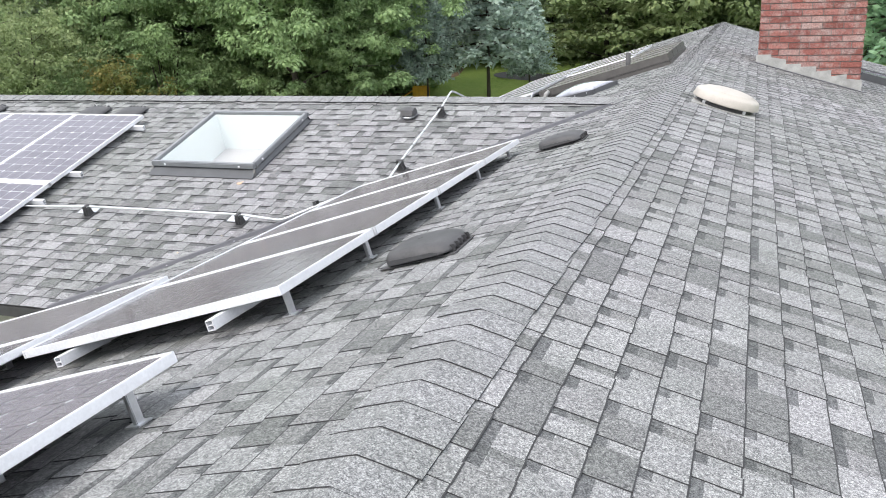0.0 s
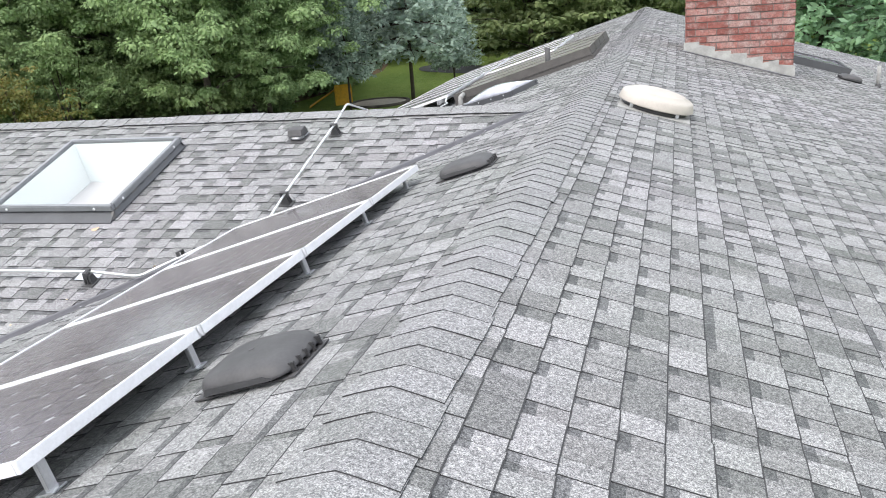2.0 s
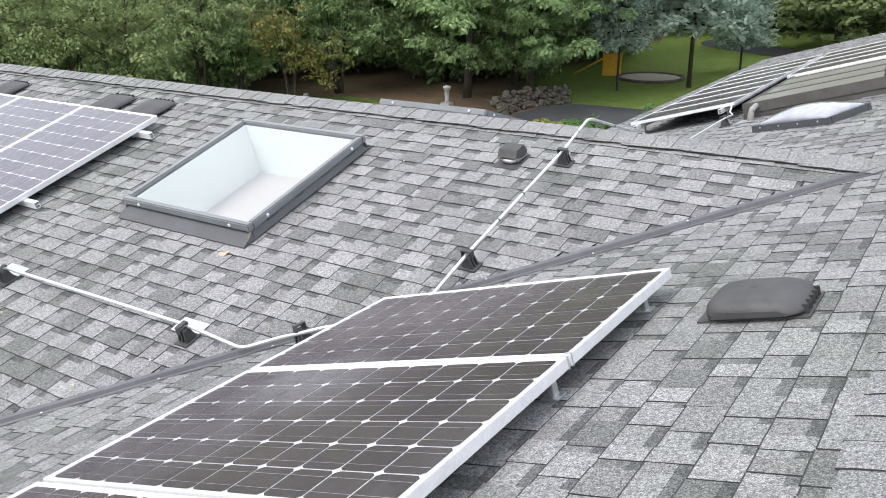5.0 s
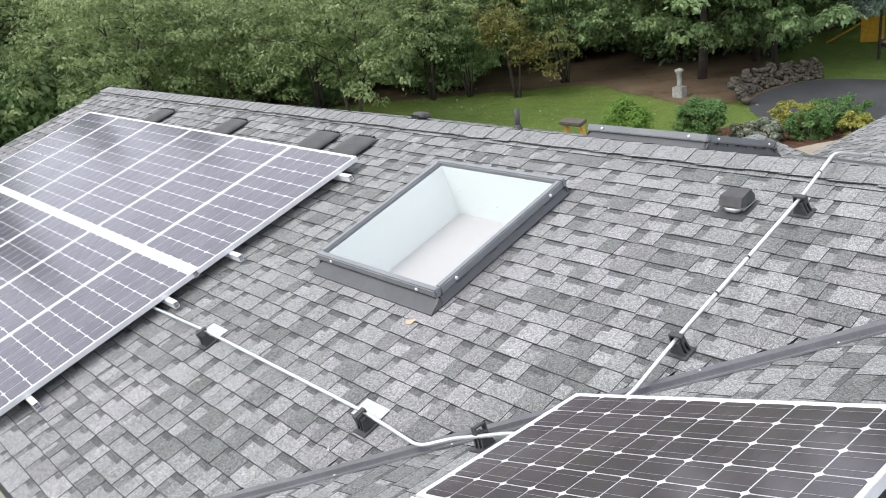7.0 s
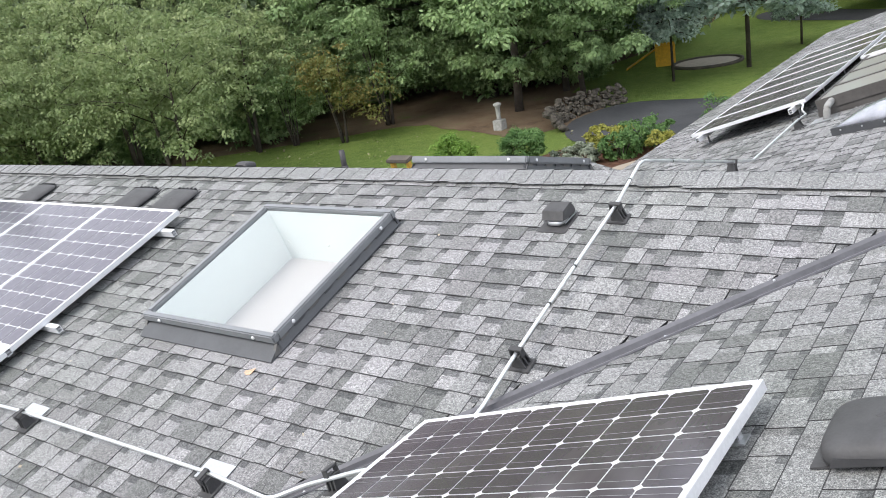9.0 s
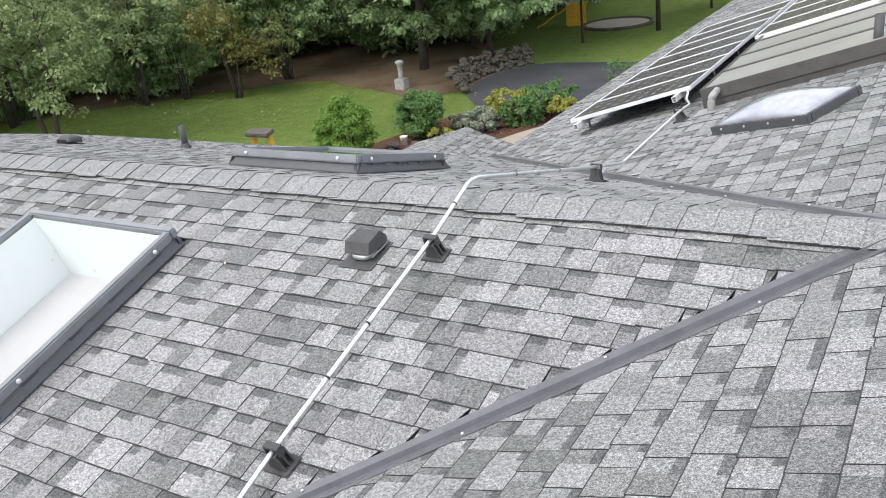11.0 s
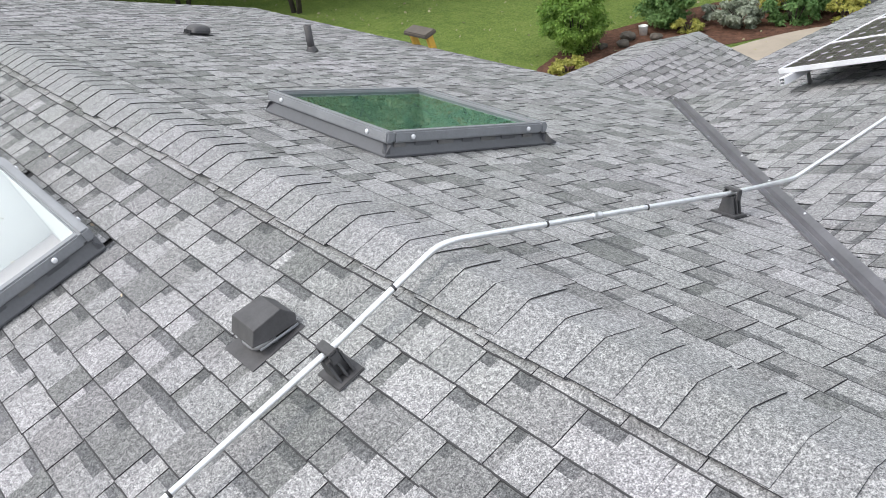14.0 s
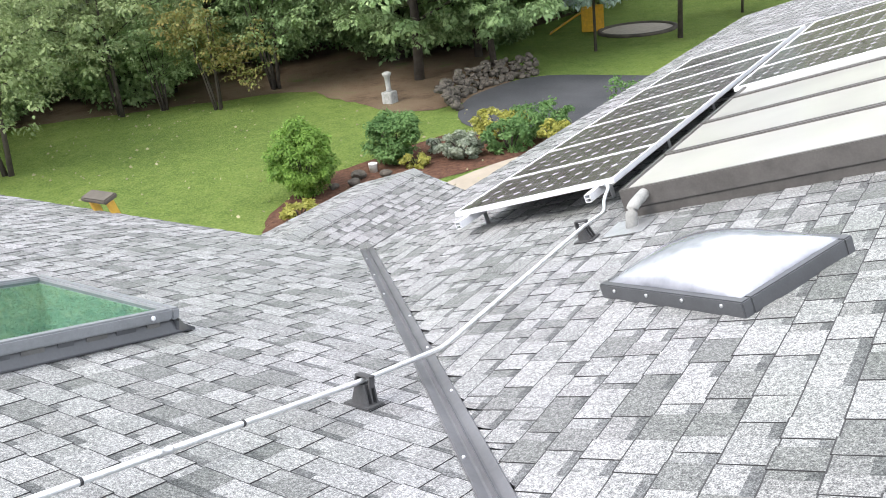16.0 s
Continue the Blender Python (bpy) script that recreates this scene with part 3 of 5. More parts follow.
# ---- solar panels ----
def solar_panel(array, m, w, l, cols, rows, gap=0.006, cell_m=None, thick=0.042, f=0.017, single=True, cut=0.085):
    """A framed module: w across (x), l along (y), origin in the middle of its underside."""
    t = empty("solar_panel", m)
    t.parent = array
    a, b = w / 2, l / 2
    cm = cell_m or M_CELL
    for s in ((-a, a, -b, -b + f), (-a, a, b - f, b), (-a, -a + f, -b + f, b - f), (a - f, a, -b + f, b - f)):
        part("frame_rail", boxes((*s, 0, thick), bevel=0.002), M_WHITE, t)
    part("backsheet", boxes((-a + f, a - f, -b + f, b - f, thick - 0.010, thick - 0.006)), M_BACK, t)
    pw, pl = (w - 2 * f - 0.008) / cols, (l - 2 * f - 0.012) / rows
    cw, cl, ch = (pw - gap) / 2, (pl - gap) / 2, min(pw, pl) * cut
    vs, fs, bv, bf = [], [], [], []
    z = thick - 0.0045
    for i in range(cols):
        for j in range(rows):
            x, y = (i - (cols - 1) / 2) * pw, (j - (rows - 1) / 2) * pl
            k = len(vs)
            vs += [(x - cw + ch, y - cl, z), (x + cw - ch, y - cl, z), (x + cw, y - cl + ch, z), (x + cw, y + cl - ch, z), (x + cw - ch, y + cl, z), (x - cw + ch, y + cl, z), (x - cw, y + cl - ch, z), (x - cw, y - cl + ch, z)]
            fs.append(tuple(range(k, k + 8)))
        for q in (-0.25, 0.25):
            x = (i - (cols - 1) / 2) * pw + q * pw
            k = len(bv)
            bv += [(x - 0.0011, -b + f + 0.012, z + 0.001), (x + 0.0011, -b + f + 0.012, z + 0.001), (x + 0.0011, b - f - 0.012, z + 0.001), (x - 0.0011, b - f - 0.012, z + 0.001)]
            bf.append((k, k + 1, k + 2, k + 3))
    if single:
        o = raw("solar_cell", [(x - vs[0][0] + (-cw + ch), y - vs[0][1] - cl, z) for x, y, z in vs[:8]], fs[:1], cm, t)
        me = o.data
        bpy.data.objects.remove(o)
        for i in range(cols):
            for j in range(rows):
                o = new("solar_cell", me)
                o.parent = t
                o.matrix_basis = pose((i - (cols - 1) / 2) * pw, (j - (rows - 1) / 2) * pl, 0)
    else:
        raw("cell_grid", vs, fs, cm, t, "stuff")
    raw("busbar_grid", bv, bf, M_BUS, t, "stuff")
    return t


def array_of(label):
    return tagged(empty("solar_array"), label, "solar array")


def rail(array, m, length, feet=3, h=0.10, size=0.04):
    """A mounting rail along x from the origin; feet stand on the roof below."""
    t = empty("mounting_rail", m)
    t.parent = array
    u = bmesh.new()
    for s in ((0, length, -size / 2, -size / 2 + 0.004, -0.05, 0), (0, length, size / 2 - 0.004, size / 2, -0.05, 0), (0, length, -size / 2 + 0.004, size / 2 - 0.004, -0.004, 0), (0, length, -size / 2 + 0.004, size / 2 - 0.004, -0.05, -0.046), (0, length, -size / 2 + 0.004, size / 2 - 0.004, -0.027, -0.024)):
        box(u, *s)
    part("bar", u, M_WHITE, t)
    for i in range(feet):
        x = length * (i + 0.35) / feet
        b = bmesh.new()
        box(b, x - 0.022, x + 0.022, size / 2, size / 2 + 0.006, -h, -0.004)
        box(b, x - 0.022, x + 0.022, size / 2, size / 2 + 0.06, -h, -h + 0.006)
        part("foot", b, M_ALU, t)
    return t


PA_X = -1.0
PANEL_W, PANEL_L = 0.992, 1.61
RISE, FALL = 0.8, 0.63         # the modules lean a little against the slope, and sink towards the wing
base = None
array = array_of("row of framed solar panels with dusty dark cells on the shingles")


def lean(x, y):
    return on_a(x, y, 0.072 + 0.011 * (6.4 - y)) @ pose(0, 0, 0, -FALL, -RISE, 0) @ pose(0, 0, 0, 0, 0, 90)


UPPER, LOWER = PA_X - PANEL_L / 2 / K, PA_X - (1.5 * PANEL_L + 0.02) / K
PLACES = [(UPPER, y) for y in (5.90, 4.893, 3.883, 2.873, 1.155, 0.145, -0.865)] + [(LOWER, y) for y in (3.10, 2.09)]
for x, y in PLACES:
    if base is None:
        base = solar_panel(array, lean(x, y), PANEL_W, PANEL_L, 6, 10, 0.006, M_CELL_DUSTY)
    else:
        copy_thing(base, lean(x, y))
for y0, y1, xs in ((2.27, 6.30, (PA_X - 0.32, PA_X - 1.22)), (-1.26, 1.56, (PA_X - 0.32, PA_X - 1.22)), (1.5, 3.5, (PA_X - 2.0, PA_X - 2.85))):
    for x in xs:
        rail(array, on_a(x, y0, 0.070 + 0.011 * (6.4 - y0) - 0.013 * (x < -1.5), 90) @ pose(0, 0, 0, 0, FALL, 0), y1 - y0, feet=4, h=0.062 + 0.011 * (6.4 - y1))
# upright struts under the upper edge
for y in (6.2, 5.35, 4.45, 3.35, 2.5, 1.44, 0.34):
    b = bmesh.new()
    box(b, -0.010, 0.010, -0.020, 0.020, 0.008, 0.083 + 0.011 * (6.4 - y), bevel=0.003)
    box(b, -0.04, 0.03, -0.035, 0.035, 0.004, 0.012, bevel=0.002)
    o = part("mounting_foot", b, M_ALU)
    o.matrix_basis = on_a(PA_X - 0.06, y)
    o.parent = array
# clamps over the joints of the frames
for y in (5.397, 4.388, 3.378, 0.65, -0.36):
    b = bmesh.new()
    for q in (-0.019, 0.012):
        box(b, -0.022, 0.003, q, q + 0.007, -0.003, 0.046, bevel=0.001)
    o = part("clamp", b, M_ALU, None, "grey metal end clamp")
    o.matrix_basis = lean(UPPER, y) @ pose(0, 0, 0, 0, 0, -90) @ pose(PANEL_L / 2, 0, 0)
    o.parent = array

base = None
array = array_of("double row of blue-grey solar panels on the wing")
for i in range(6):
    for j in range(2):
        m = on_c(-6.03 - 0.496 - i * 1.0, 7.83 - (0.83 + j * 1.70) / K, 0.085)
        if base is None:
            base = solar_panel(array, m, PANEL_W, 1.655, 6, 10)
        else:
            copy_thing(base, m)
for y in (7.62, 6.52, 5.95, 4.88):
    rail(array, on_c(-12.05, y, 0.083), 6.16, feet=5, h=0.078)
rail(array, on_c(-12.04, 6.22, 0.122), 6.0, feet=5, h=0.115, size=0.044)

base = None
array = array_of("bank of small framed solar panels near the far eave")
for gx, n0, n1 in ((-2.96, 0, 7), (-1.70, 3, 7)):
    for i in range(n0, n1):
        m = on_a(gx, 12.93 + 0.70 * i, 0.15, 90)
        if base is None:
            base = solar_panel(array, m, 0.697, 1.22, 4, 9, 0.004, M_CELL_DUSTY, 0.036, 0.012, False, 0.2)
        else:
            copy_thing(base, m)
for x in (-3.45, -2.5):
    rail(array, on_a(x, 12.45, 0.148, 90), 5.1, feet=5, h=0.14)


def collector(m, w, l):
    t = empty("solar_collector", m)
    t.parent = bank
    a, b = w / 2, l / 2
    for s in ((-a, a, -b, -b + 0.03), (-a, a, b - 0.03, b), (-a, -a + 0.03, -b + 0.03, b - 0.03), (a - 0.03, a, -b + 0.03, b - 0.03)):
        part("casing_side", boxes((*s, 0, 0.11), bevel=0.004), M_CASING, t)
    part("glazing", boxes((-a + 0.03, a - 0.03, -b + 0.03, b - 0.03, 0.07, 0.1)), M_GLAZE, t, "milky ribbed glazing")
    return t


bank = tagged(empty("collector_bank"), "flat glazed thermal collectors in bronze metal casings", "solar collectors")
M_CASING = simple("bronze_casing", (0.105, 0.098, 0.094), 0.45, 0.3)
base = None
for i in range(4):
    m = on_a(-1.27, 12.63 + 0.70 * i, 0.062)
    base = collector(m, 1.98, 0.695) if base is None else copy_thing(base, m)
part("base_frame", boxes((-1.0, 1.0, -1.385, 1.385, 0.0, 0.06), bevel=0.004), M_CASING, bank).matrix_basis = on_a(-1.27, 13.68)


# ---- roof vents ----
def low_vent(m, w=0.38, l=0.34, h=0.10, label="low black plastic roof vent with a sloped hood"):
    """Slant-back vent: x runs up the slope, the open side faces down."""
    t = tagged(empty("roof_vent", m), label, "roof vent", "low roof vents")
    part("flange", boxes((-l / 2 - 0.03, l / 2 + 0.015, -w / 2 + 0.03, w / 2 - 0.03, 0.009, 0.015)), M_VENT, t, "dark base sheet")
    part("throat", boxes((-l / 2 + 0.05, l / 2 - 0.05, -w / 2 + 0.045, w / 2 - 0.045, 0.012, h * 0.6)), M_BLACK, t)
    bm = bmesh.new()
    n, rings = 36, []
    for k, (size, up) in enumerate(((0.985, 0.0), (1.0, 0.03), (0.995, 0.22), (0.97, 0.45), (0.925, 0.66), (0.85, 0.82), (0.72, 0.92), (0.48, 0.98), (0.2, 1.0))):
        ring = []
        for i in range(n):
            c, d = math.cos(2 * math.pi * i / n), math.sin(2 * math.pi * i / n)
            x = math.copysign(abs(c) ** 0.42, c) * l / 2 * size
            y = math.copysign(abs(d) ** 0.42, d) * w / 2 * size
            fall = 1.0 - 0.30 * max(0.0, x / (l / 2) - 0.25) - 0.10 * max(0.0, -x / (l / 2) - 0.4)
            ring.append(bm.verts.new((x - 0.012 * up, y, 0.026 + (h - 0.026) * up * fall)))
        rings.append(ring)
    for a, b in zip(rings, rings[1:]):
        for i in range(n):
            bm.faces.new((a[i], a[(i + 1) % n], b[(i + 1) % n], b[i])).smooth = True
    bm.faces.new(rings[-1]).smooth = True
    bm.faces.new(rings[0][::-1])
    part("hood", bm, M_VENT, t)
    # black plates stand in for the dark recess in both flanks, ribs at the upper end, a moulded boss on top
    for sy in (-1, 1):
        b = bmesh.new()
        vs = [(-l * 0.40, 0.030), (l * 0.36, 0.030), (l * 0.26, h * 0.50), (-l * 0.36, h * 0.56)]
        q = [b.verts.new((x, sy * (w / 2 - 0.008 - 0.18 * (z - 0.03)), z)) for x, z in vs]
        r = [b.verts.new((x, sy * (w / 2 + 0.003 - 0.18 * (z - 0.03)), z)) for x, z in vs]
        b.faces.new(q)
        b.faces.new(r[::-1])
        for k in range(4):
            b.faces.new((q[k], r[k], r[(k + 1) % 4], q[(k + 1) % 4]))
        bmesh.ops.recalc_face_normals(b, faces=b.faces)
        part("recess_plate", b, M_BLACK, t, "black plate in place of the flank's dark recess")
    for k in range(5):
        y = w * (-0.3 + 0.15 * k)
        part("rib", boxes((l / 2 - 0.03, l / 2 + 0.008, y - 0.006, y + 0.006, 0.014, 0.05), bevel=0.002), M_BLACK, t)
    part("boss", lathe(bmesh.new(), [(0.014, h - 0.004), (0.012, h + 0.0015), (0.004, h + 0.001)], 12, -0.02), M_VENT, t)
    return t


low_vent(on_a(-0.62, 3.10), 0.36, 0.36, 0.095)
low_vent(on_a(-0.59, 6.14), 0.33, 0.36, 0.095)
for x in (-10.48, -8.71, -7.0, -6.44):
    low_vent(on_c(x, 8.07, 0, 90), 0.36, 0.34, 0.065, "low dark ridge-side vent above the panel row")
low_vent(on_b(3.45, 15.9, 0, 180))
low_vent(on_d(-8.3, 10.42, 0, -90), 0.2, 0.2, 0.10, "small dark roof vent on the far slope")
b2 = empty("skylight", on_b(3.1, 17.3))
tagged(b2, "dark framed skylight beside the chimney", "skylight")
for s in ((-0.5, 0.5, -0.6, -0.53), (-0.5, 0.5, 0.53, 0.6), (-0.5, -0.43, -0.53, 0.53), (0.43, 0.5, -0.53, 0.53)):
    part("frame_rail", boxes((*s, 0.0, 0.13), bevel=0.006), M_CURB, b2)
part("pane", boxes((-0.43, 0.43, -0.53, 0.53, 0.10, 0.11)), M_CELL, b2, "dark glass pane")


def hooded_vent(m):
    """A faceted hood whose open mouth faces down the slope (-y)."""
    t = tagged(empty("exhaust_vent", m), "small black faceted exhaust hood over a silvery throat", "roof vent")
    part("flange", boxes((-0.15, 0.15, -0.19, 0.13, 0.009, 0.014)), M_VENT, t, "dark base sheet")
    side = [(-0.125, 0.082), (-0.075, 0.150), (0.085, 0.140), (0.135, 0.070), (0.115, 0.035), (-0.04, 0.055)]
    bm = bmesh.new()
    f = [bm.verts.new((-0.115 + 0.012 * (1 < k < 4), y, z)) for k, (y, z) in enumerate(side)]
    g = [bm.verts.new((0.115 - 0.012 * (1 < k < 4), y, z)) for k, (y, z) in enumerate(side)]
    bm.faces.new(f)
    bm.faces.new(g[::-1])
    for k in range(6):
        bm.faces.new((f[k], g[k], g[(k + 1) % 6], f[(k + 1) % 6]))
    bmesh.ops.recalc_face_normals(bm, faces=bm.faces)
    h = part("hood", bm, M_VENT, t)
    bv = h.modifiers.new("edge", "BEVEL")
    bv.width, bv.segments = 0.005, 2
    for sx in (-1, 1):
        b = bmesh.new()
        tube(b, [(sx * 0.119, -0.10, 0.052), (sx * 0.119, 0.115, 0.026)], 0.007, 6)
        part("side_rail", b, M_CURB_LIGHT, t, "worn grey rail")
    b = bmesh.new()
    tube(b, rounded([(-0.08, 0.0, 0.03), (-0.06, -0.10, 0.045), (0.06, -0.10, 0.045), (0.08, 0.0, 0.03)], 0.04, 5), 0.024, 10)
    part("throat", b, M_ALU, t, "crumpled silvery throat")
    return t


hooded_vent(on_c(-2.715, 8.085) @ Matrix.Diagonal((0.62, 0.68, 0.74, 1)))


def fan_dome(m):
    t = tagged(empty("attic_fan", m), "round cream plastic fan cover on a dark base", "roof fan")
    part("flange", boxes((-0.31, 0.31, -0.31, 0.31, 0.018, 0.026)), M_LEAD, t, "pale metal base plate")
    b = bmesh.new()
    part("throat", lathe(b, [(0.275, 0.01), (0.275, 0.066)], 28), M_VENT, t)
    b = bmesh.new()
    prof = [(0.27, 0.070), (0.318, 0.064), (0.328, 0.068), (0.329, 0.076), (0.312, 0.132), (0.306, 0.143), (0.288, 0.154), (0.236, 0.172), (0.232, 0.178), (0.225, 0.180), (0.15, 0.194), (0.08, 0.201), (0.01, 0.203)]
    part("cover", lathe(b, prof, 40), M_CREAM, t)
    for k in range(4):
        a = math.pi / 4 + k * math.pi / 2
        b = bmesh.new()
        box(b, -0.015, 0.015, -0.006, 0.006, 0.02, 0.075)
        bmesh.ops.transform(b, matrix=pose(0.28 * math.cos(a), 0.28 * math.sin(a), 0), verts=b.verts)
        part("bracket", b, M_ALU, t)
    return t


fan_dome(on_b(0.56, 8.36, -0.012))


def vent_pipe(m, h, r=0.04, mat=None):
    t = tagged(empty("vent_pipe", m), "dark plumbing vent pipe in a roof boot", "vent pipe", "plumbing vents")
    b = bmesh.new()
    part("pipe", lathe(b, [(r, -0.02), (r, h), (r * 0.82, h), (r * 0.82, h - 0.06), (0.004, h - 0.06)], 18), mat or M_VENT, t)
    b = bmesh.new()
    part("boot", lathe(b, [(r * 1.8, 0.0), (r * 1.7, 0.014), (r * 1.25, 0.04), (r * 1.15, 0.055)], 18), M_VENT, t)
    return t


vent_pipe(pose(-0.95, 12.47, za(-0.95) + 0.005), 0.34, 0.036)
vent_pipe(pose(-7.22, 10.99, zd(10.99) + 0.005), 0.24, 0.033)
vent_pipe(pose(3.9, 16.0, zb(3.9)), 0.34, 0.03, M_LEAD)
vent_pipe(pose(1.9, 17.2, zb(1.9)), 0.25, 0.05, M_CREAM)


# ---- conduits ----
def clamp(m, label="black plastic conduit support block on a metal flashing", plate=False):
    """Origin on the shingles; the conduit passes along y at 0.10 above."""
    t = tagged(empty("conduit_support", m), label, "conduit support", "conduit supports")
    part("base", boxes((-0.058, 0.062, -0.05, 0.05, 0.006, 0.016), bevel=0.003), M_BLOCK, t)
    b = bmesh.new()
    for y0, y1 in ((-0.030, -0.022), (-0.004, 0.004), (0.022, 0.030)):
        vs = [b.verts.new((x, y, z)) for y in (y0, y1) for x, z in ((-0.034, 0.014), (0.046, 0.014), (0.022, 0.088), (-0.022, 0.088))]
        for f in ((0, 1, 2, 3), (7, 6, 5, 4), (0, 4, 5, 1), (1, 5, 6, 2), (2, 6, 7, 3), (3, 7, 4, 0)):
            b.faces.new([vs[k] for k in f])
    box(b, -0.020, 0.020, -0.022, 0.022, 0.014, 0.086)
    bmesh.ops.recalc_face_normals(b, faces=b.faces)
    part("block", b, M_BLOCK, t, "ribbed tapered block")
    part("strap", boxes((-0.036, 0.036, -0.016, 0.016, 0.112, 0.121), (-0.036, -0.027, -0.016, 0.016, 0.075, 0.112), (0.027, 0.036, -0.016, 0.016, 0.075, 0.112), bevel=0.002), M_BLOCK, t)
    if plate:
        part("flashing", boxes((0.03, 0.15, -0.03, 0.17, 0.010, 0.014)), M_ALU, t, "bright metal flashing plate")
    return t


HC = 0.10


def conduit(name, pts, label, r=0.0105):
    t = tagged(empty(name), label, "conduit")
    b = bmesh.new()
    tube(b, rounded(pts, 0.055, 6), r, 12)
    part("pipe", b, M_EMT, t)
    return t


def pc(x, y, h=HC):
    return (x, y, zc(y) + h)


def pd(x, y, h=HC):
    return (x, y, zd(y) + h)


def pa(x, y, h=HC):
    return (x, y, za(x) + h)


run1 = conduit("roof_conduit", [pa(-2.36, 6.10, 0.05), pc(-2.37, 6.55, 0.07), pc(-2.36, 6.93), pc(-2.352, 8.12, 0.105), pc(-2.385, 8.55, 0.098), pd(-2.383, 8.63, 0.092), pd(-2.345, 10.08, 0.104), pa(-2.345, 10.60, 0.095), pa(-2.345, 12.02), pa(-2.33, 12.22, 0.09), pa(-2.42, 12.42, 0.11), pa(-2.42, 12.5, 0.16), pa(-2.5, 12.62, 0.16)], "galvanised metal conduit crossing the wing and both valleys")
run2 = conduit("roof_conduit", [pc(-6.4, 5.83, 0.06), pc(-6.0, 5.83, 0.07), pc(-5.25, 5.835), pc(-3.53, 5.845), pc(-3.10, 5.84, 0.07), pc(-2.95, 5.93, 0.1), pa(-2.6, 5.98, 0.1), pa(-2.3, 6.0, 0.08)], "galvanised metal conduit from the wing's panels to the main slope")
for t, pts in ((run1, [pc(-2.355, 7.55, 0.103), pc(-2.357, 7.25, 0.102), pd(-2.373, 9.02, 0.095), pd(-2.359, 9.55, 0.100), pc(-2.371, 8.36, 0.101)]),):
    for i, p in enumerate(pts):
        b = bmesh.new()
        lathe(b, [(0.0122, -0.0045), (0.0122, 0.0045)], 12)
        bmesh.ops.transform(b, matrix=Matrix.Translation(p) @ pose(0, 0, 0, 90 + (16 if i in (0, 1, 4) else -16), 0, 0), verts=b.verts)
        part("tie", b, M_BLACK, t, "black cable tie")
b = bmesh.new()
lathe(b, [(0.0128, -0.026), (0.014, -0.024), (0.014, -0.012), (0.0128, -0.010), (0.0128, 0.010), (0.014, 0.012), (0.014, 0.024), (0.0128, 0.026)], 12)
bmesh.ops.transform(b, matrix=Matrix.Translation(pd(-2.366, 9.27, 0.097)) @ pose(0, 0, 0, 90 - 16, 0, 0), verts=b.verts)
part("coupling", b, M_ALU, run1)
clamp(on_c(-2.35, 8.12))
clamp(on_c(-2.36, 6.93))
clamp(on_d(-2.345, 10.08))
clamp(on_a(-2.345, 12.02))
clamp(on_c(-3.53, 5.845, 0, 90), plate=True)
clamp(on_c(-5.25, 5.835, 0, 90), plate=True)
clamp(on_a(-2.78, 5.98, 0, 90))

# pipe elbow feeding the thermal collectors
el = tagged(empty("collector_pipe"), "grey insulated pipe elbow entering the roof below the collectors", "pipe")
b = bmesh.new()
tube(b, rounded([pa(-2.12, 12.1, 0.0), pa(-2.12, 12.1, 0.12), pa(-2.12, 12.35, 0.14)], 0.06, 6), 0.032, 12)
part("elbow", b, M_LEAD, el)
part("flashing", boxes((-0.13, 0.11, -0.11, 0.12, 0.01, 0.014)), M_ALU, el).matrix_basis = on_a(-2.12, 12.1)


# ---- chimney ----
CH_X0, CH_X1, CH_Y0, CH_Y1, CH_TOP = 0.87, 2.38, 14.2, 15.2, 1.06
chimney = tagged(empty("chimney"), "weathered red brick chimney with a flat top and cement flashing", "chimney")
part("core", boxes((CH_X0 + 0.012, CH_X1 - 0.012, CH_Y0 + 0.012, CH_Y1 - 0.012, zb(CH_X1) - 0.3, CH_TOP - 0.015)), M_MORTAR, chimney, "mortar core")
CL, CHH, JT = 0.302, 0.1, 0.014


def brick_mesh(l, w=0.05, h=CHH - JT):
    b = box(bmesh.new(), -l / 2, l / 2, -w / 2, w / 2, -h / 2, h / 2, bevel=0.004)
    me = bpy.data.meshes.new("brick")
    b.to_mesh(me)
    b.free()
    me.materials.append(M_BRICK)
    return me


BRICKS = {}
rnd = random.Random(11)


def brick(l, x, y, z, turn):
    key = round(l, 2)
    if key not in BRICKS:
        BRICKS[key] = brick_mesh(key)
    o = new("brick", BRICKS[key])
    o.parent = chimney
    o.matrix_basis = pose(x, y, z, 0, 0, turn + rnd.uniform(-0.3, 0.3))


rows = int((CH_TOP + 0.75) / CHH)
for r in range(rows):
    z = CH_TOP - CHH * (r + 0.5)
    for side in range(4):
        along = side % 2 == 0
        lo, hi = (CH_X0, CH_X1) if along else (CH_Y0, CH_Y1)
        u = lo + (0.0 if r % 2 else 0.15) * (0.9 if along else 1)
        cuts = [lo] if u == lo else [lo, u]
        while cuts[-1] < hi - 0.02:
            cuts.append(min(hi, cuts[-1] + CL))
        for a, b in zip(cuts, cuts[1:]):
            if b - a < 0.06:
                continue
            c = (a + b) / 2
            edge = 0.02
            off = rnd.uniform(-0.003, 0.003)
            if side == 0:
                p = (c, CH_Y0 + edge + off, z)
            elif side == 2:
                p = (c, CH_Y1 - edge + off, z)
            elif side == 1:
                p = (CH_X0 + edge + off, c, z)
            else:
                p = (CH_X1 - edge + off, c, z)
            if p[2] + 0.04 < zb(p[0] if along else (CH_X0 if side == 1 else CH_X1)) - 0.02:
                continue
            brick(b - a - JT, *p, 0 if along else 90)
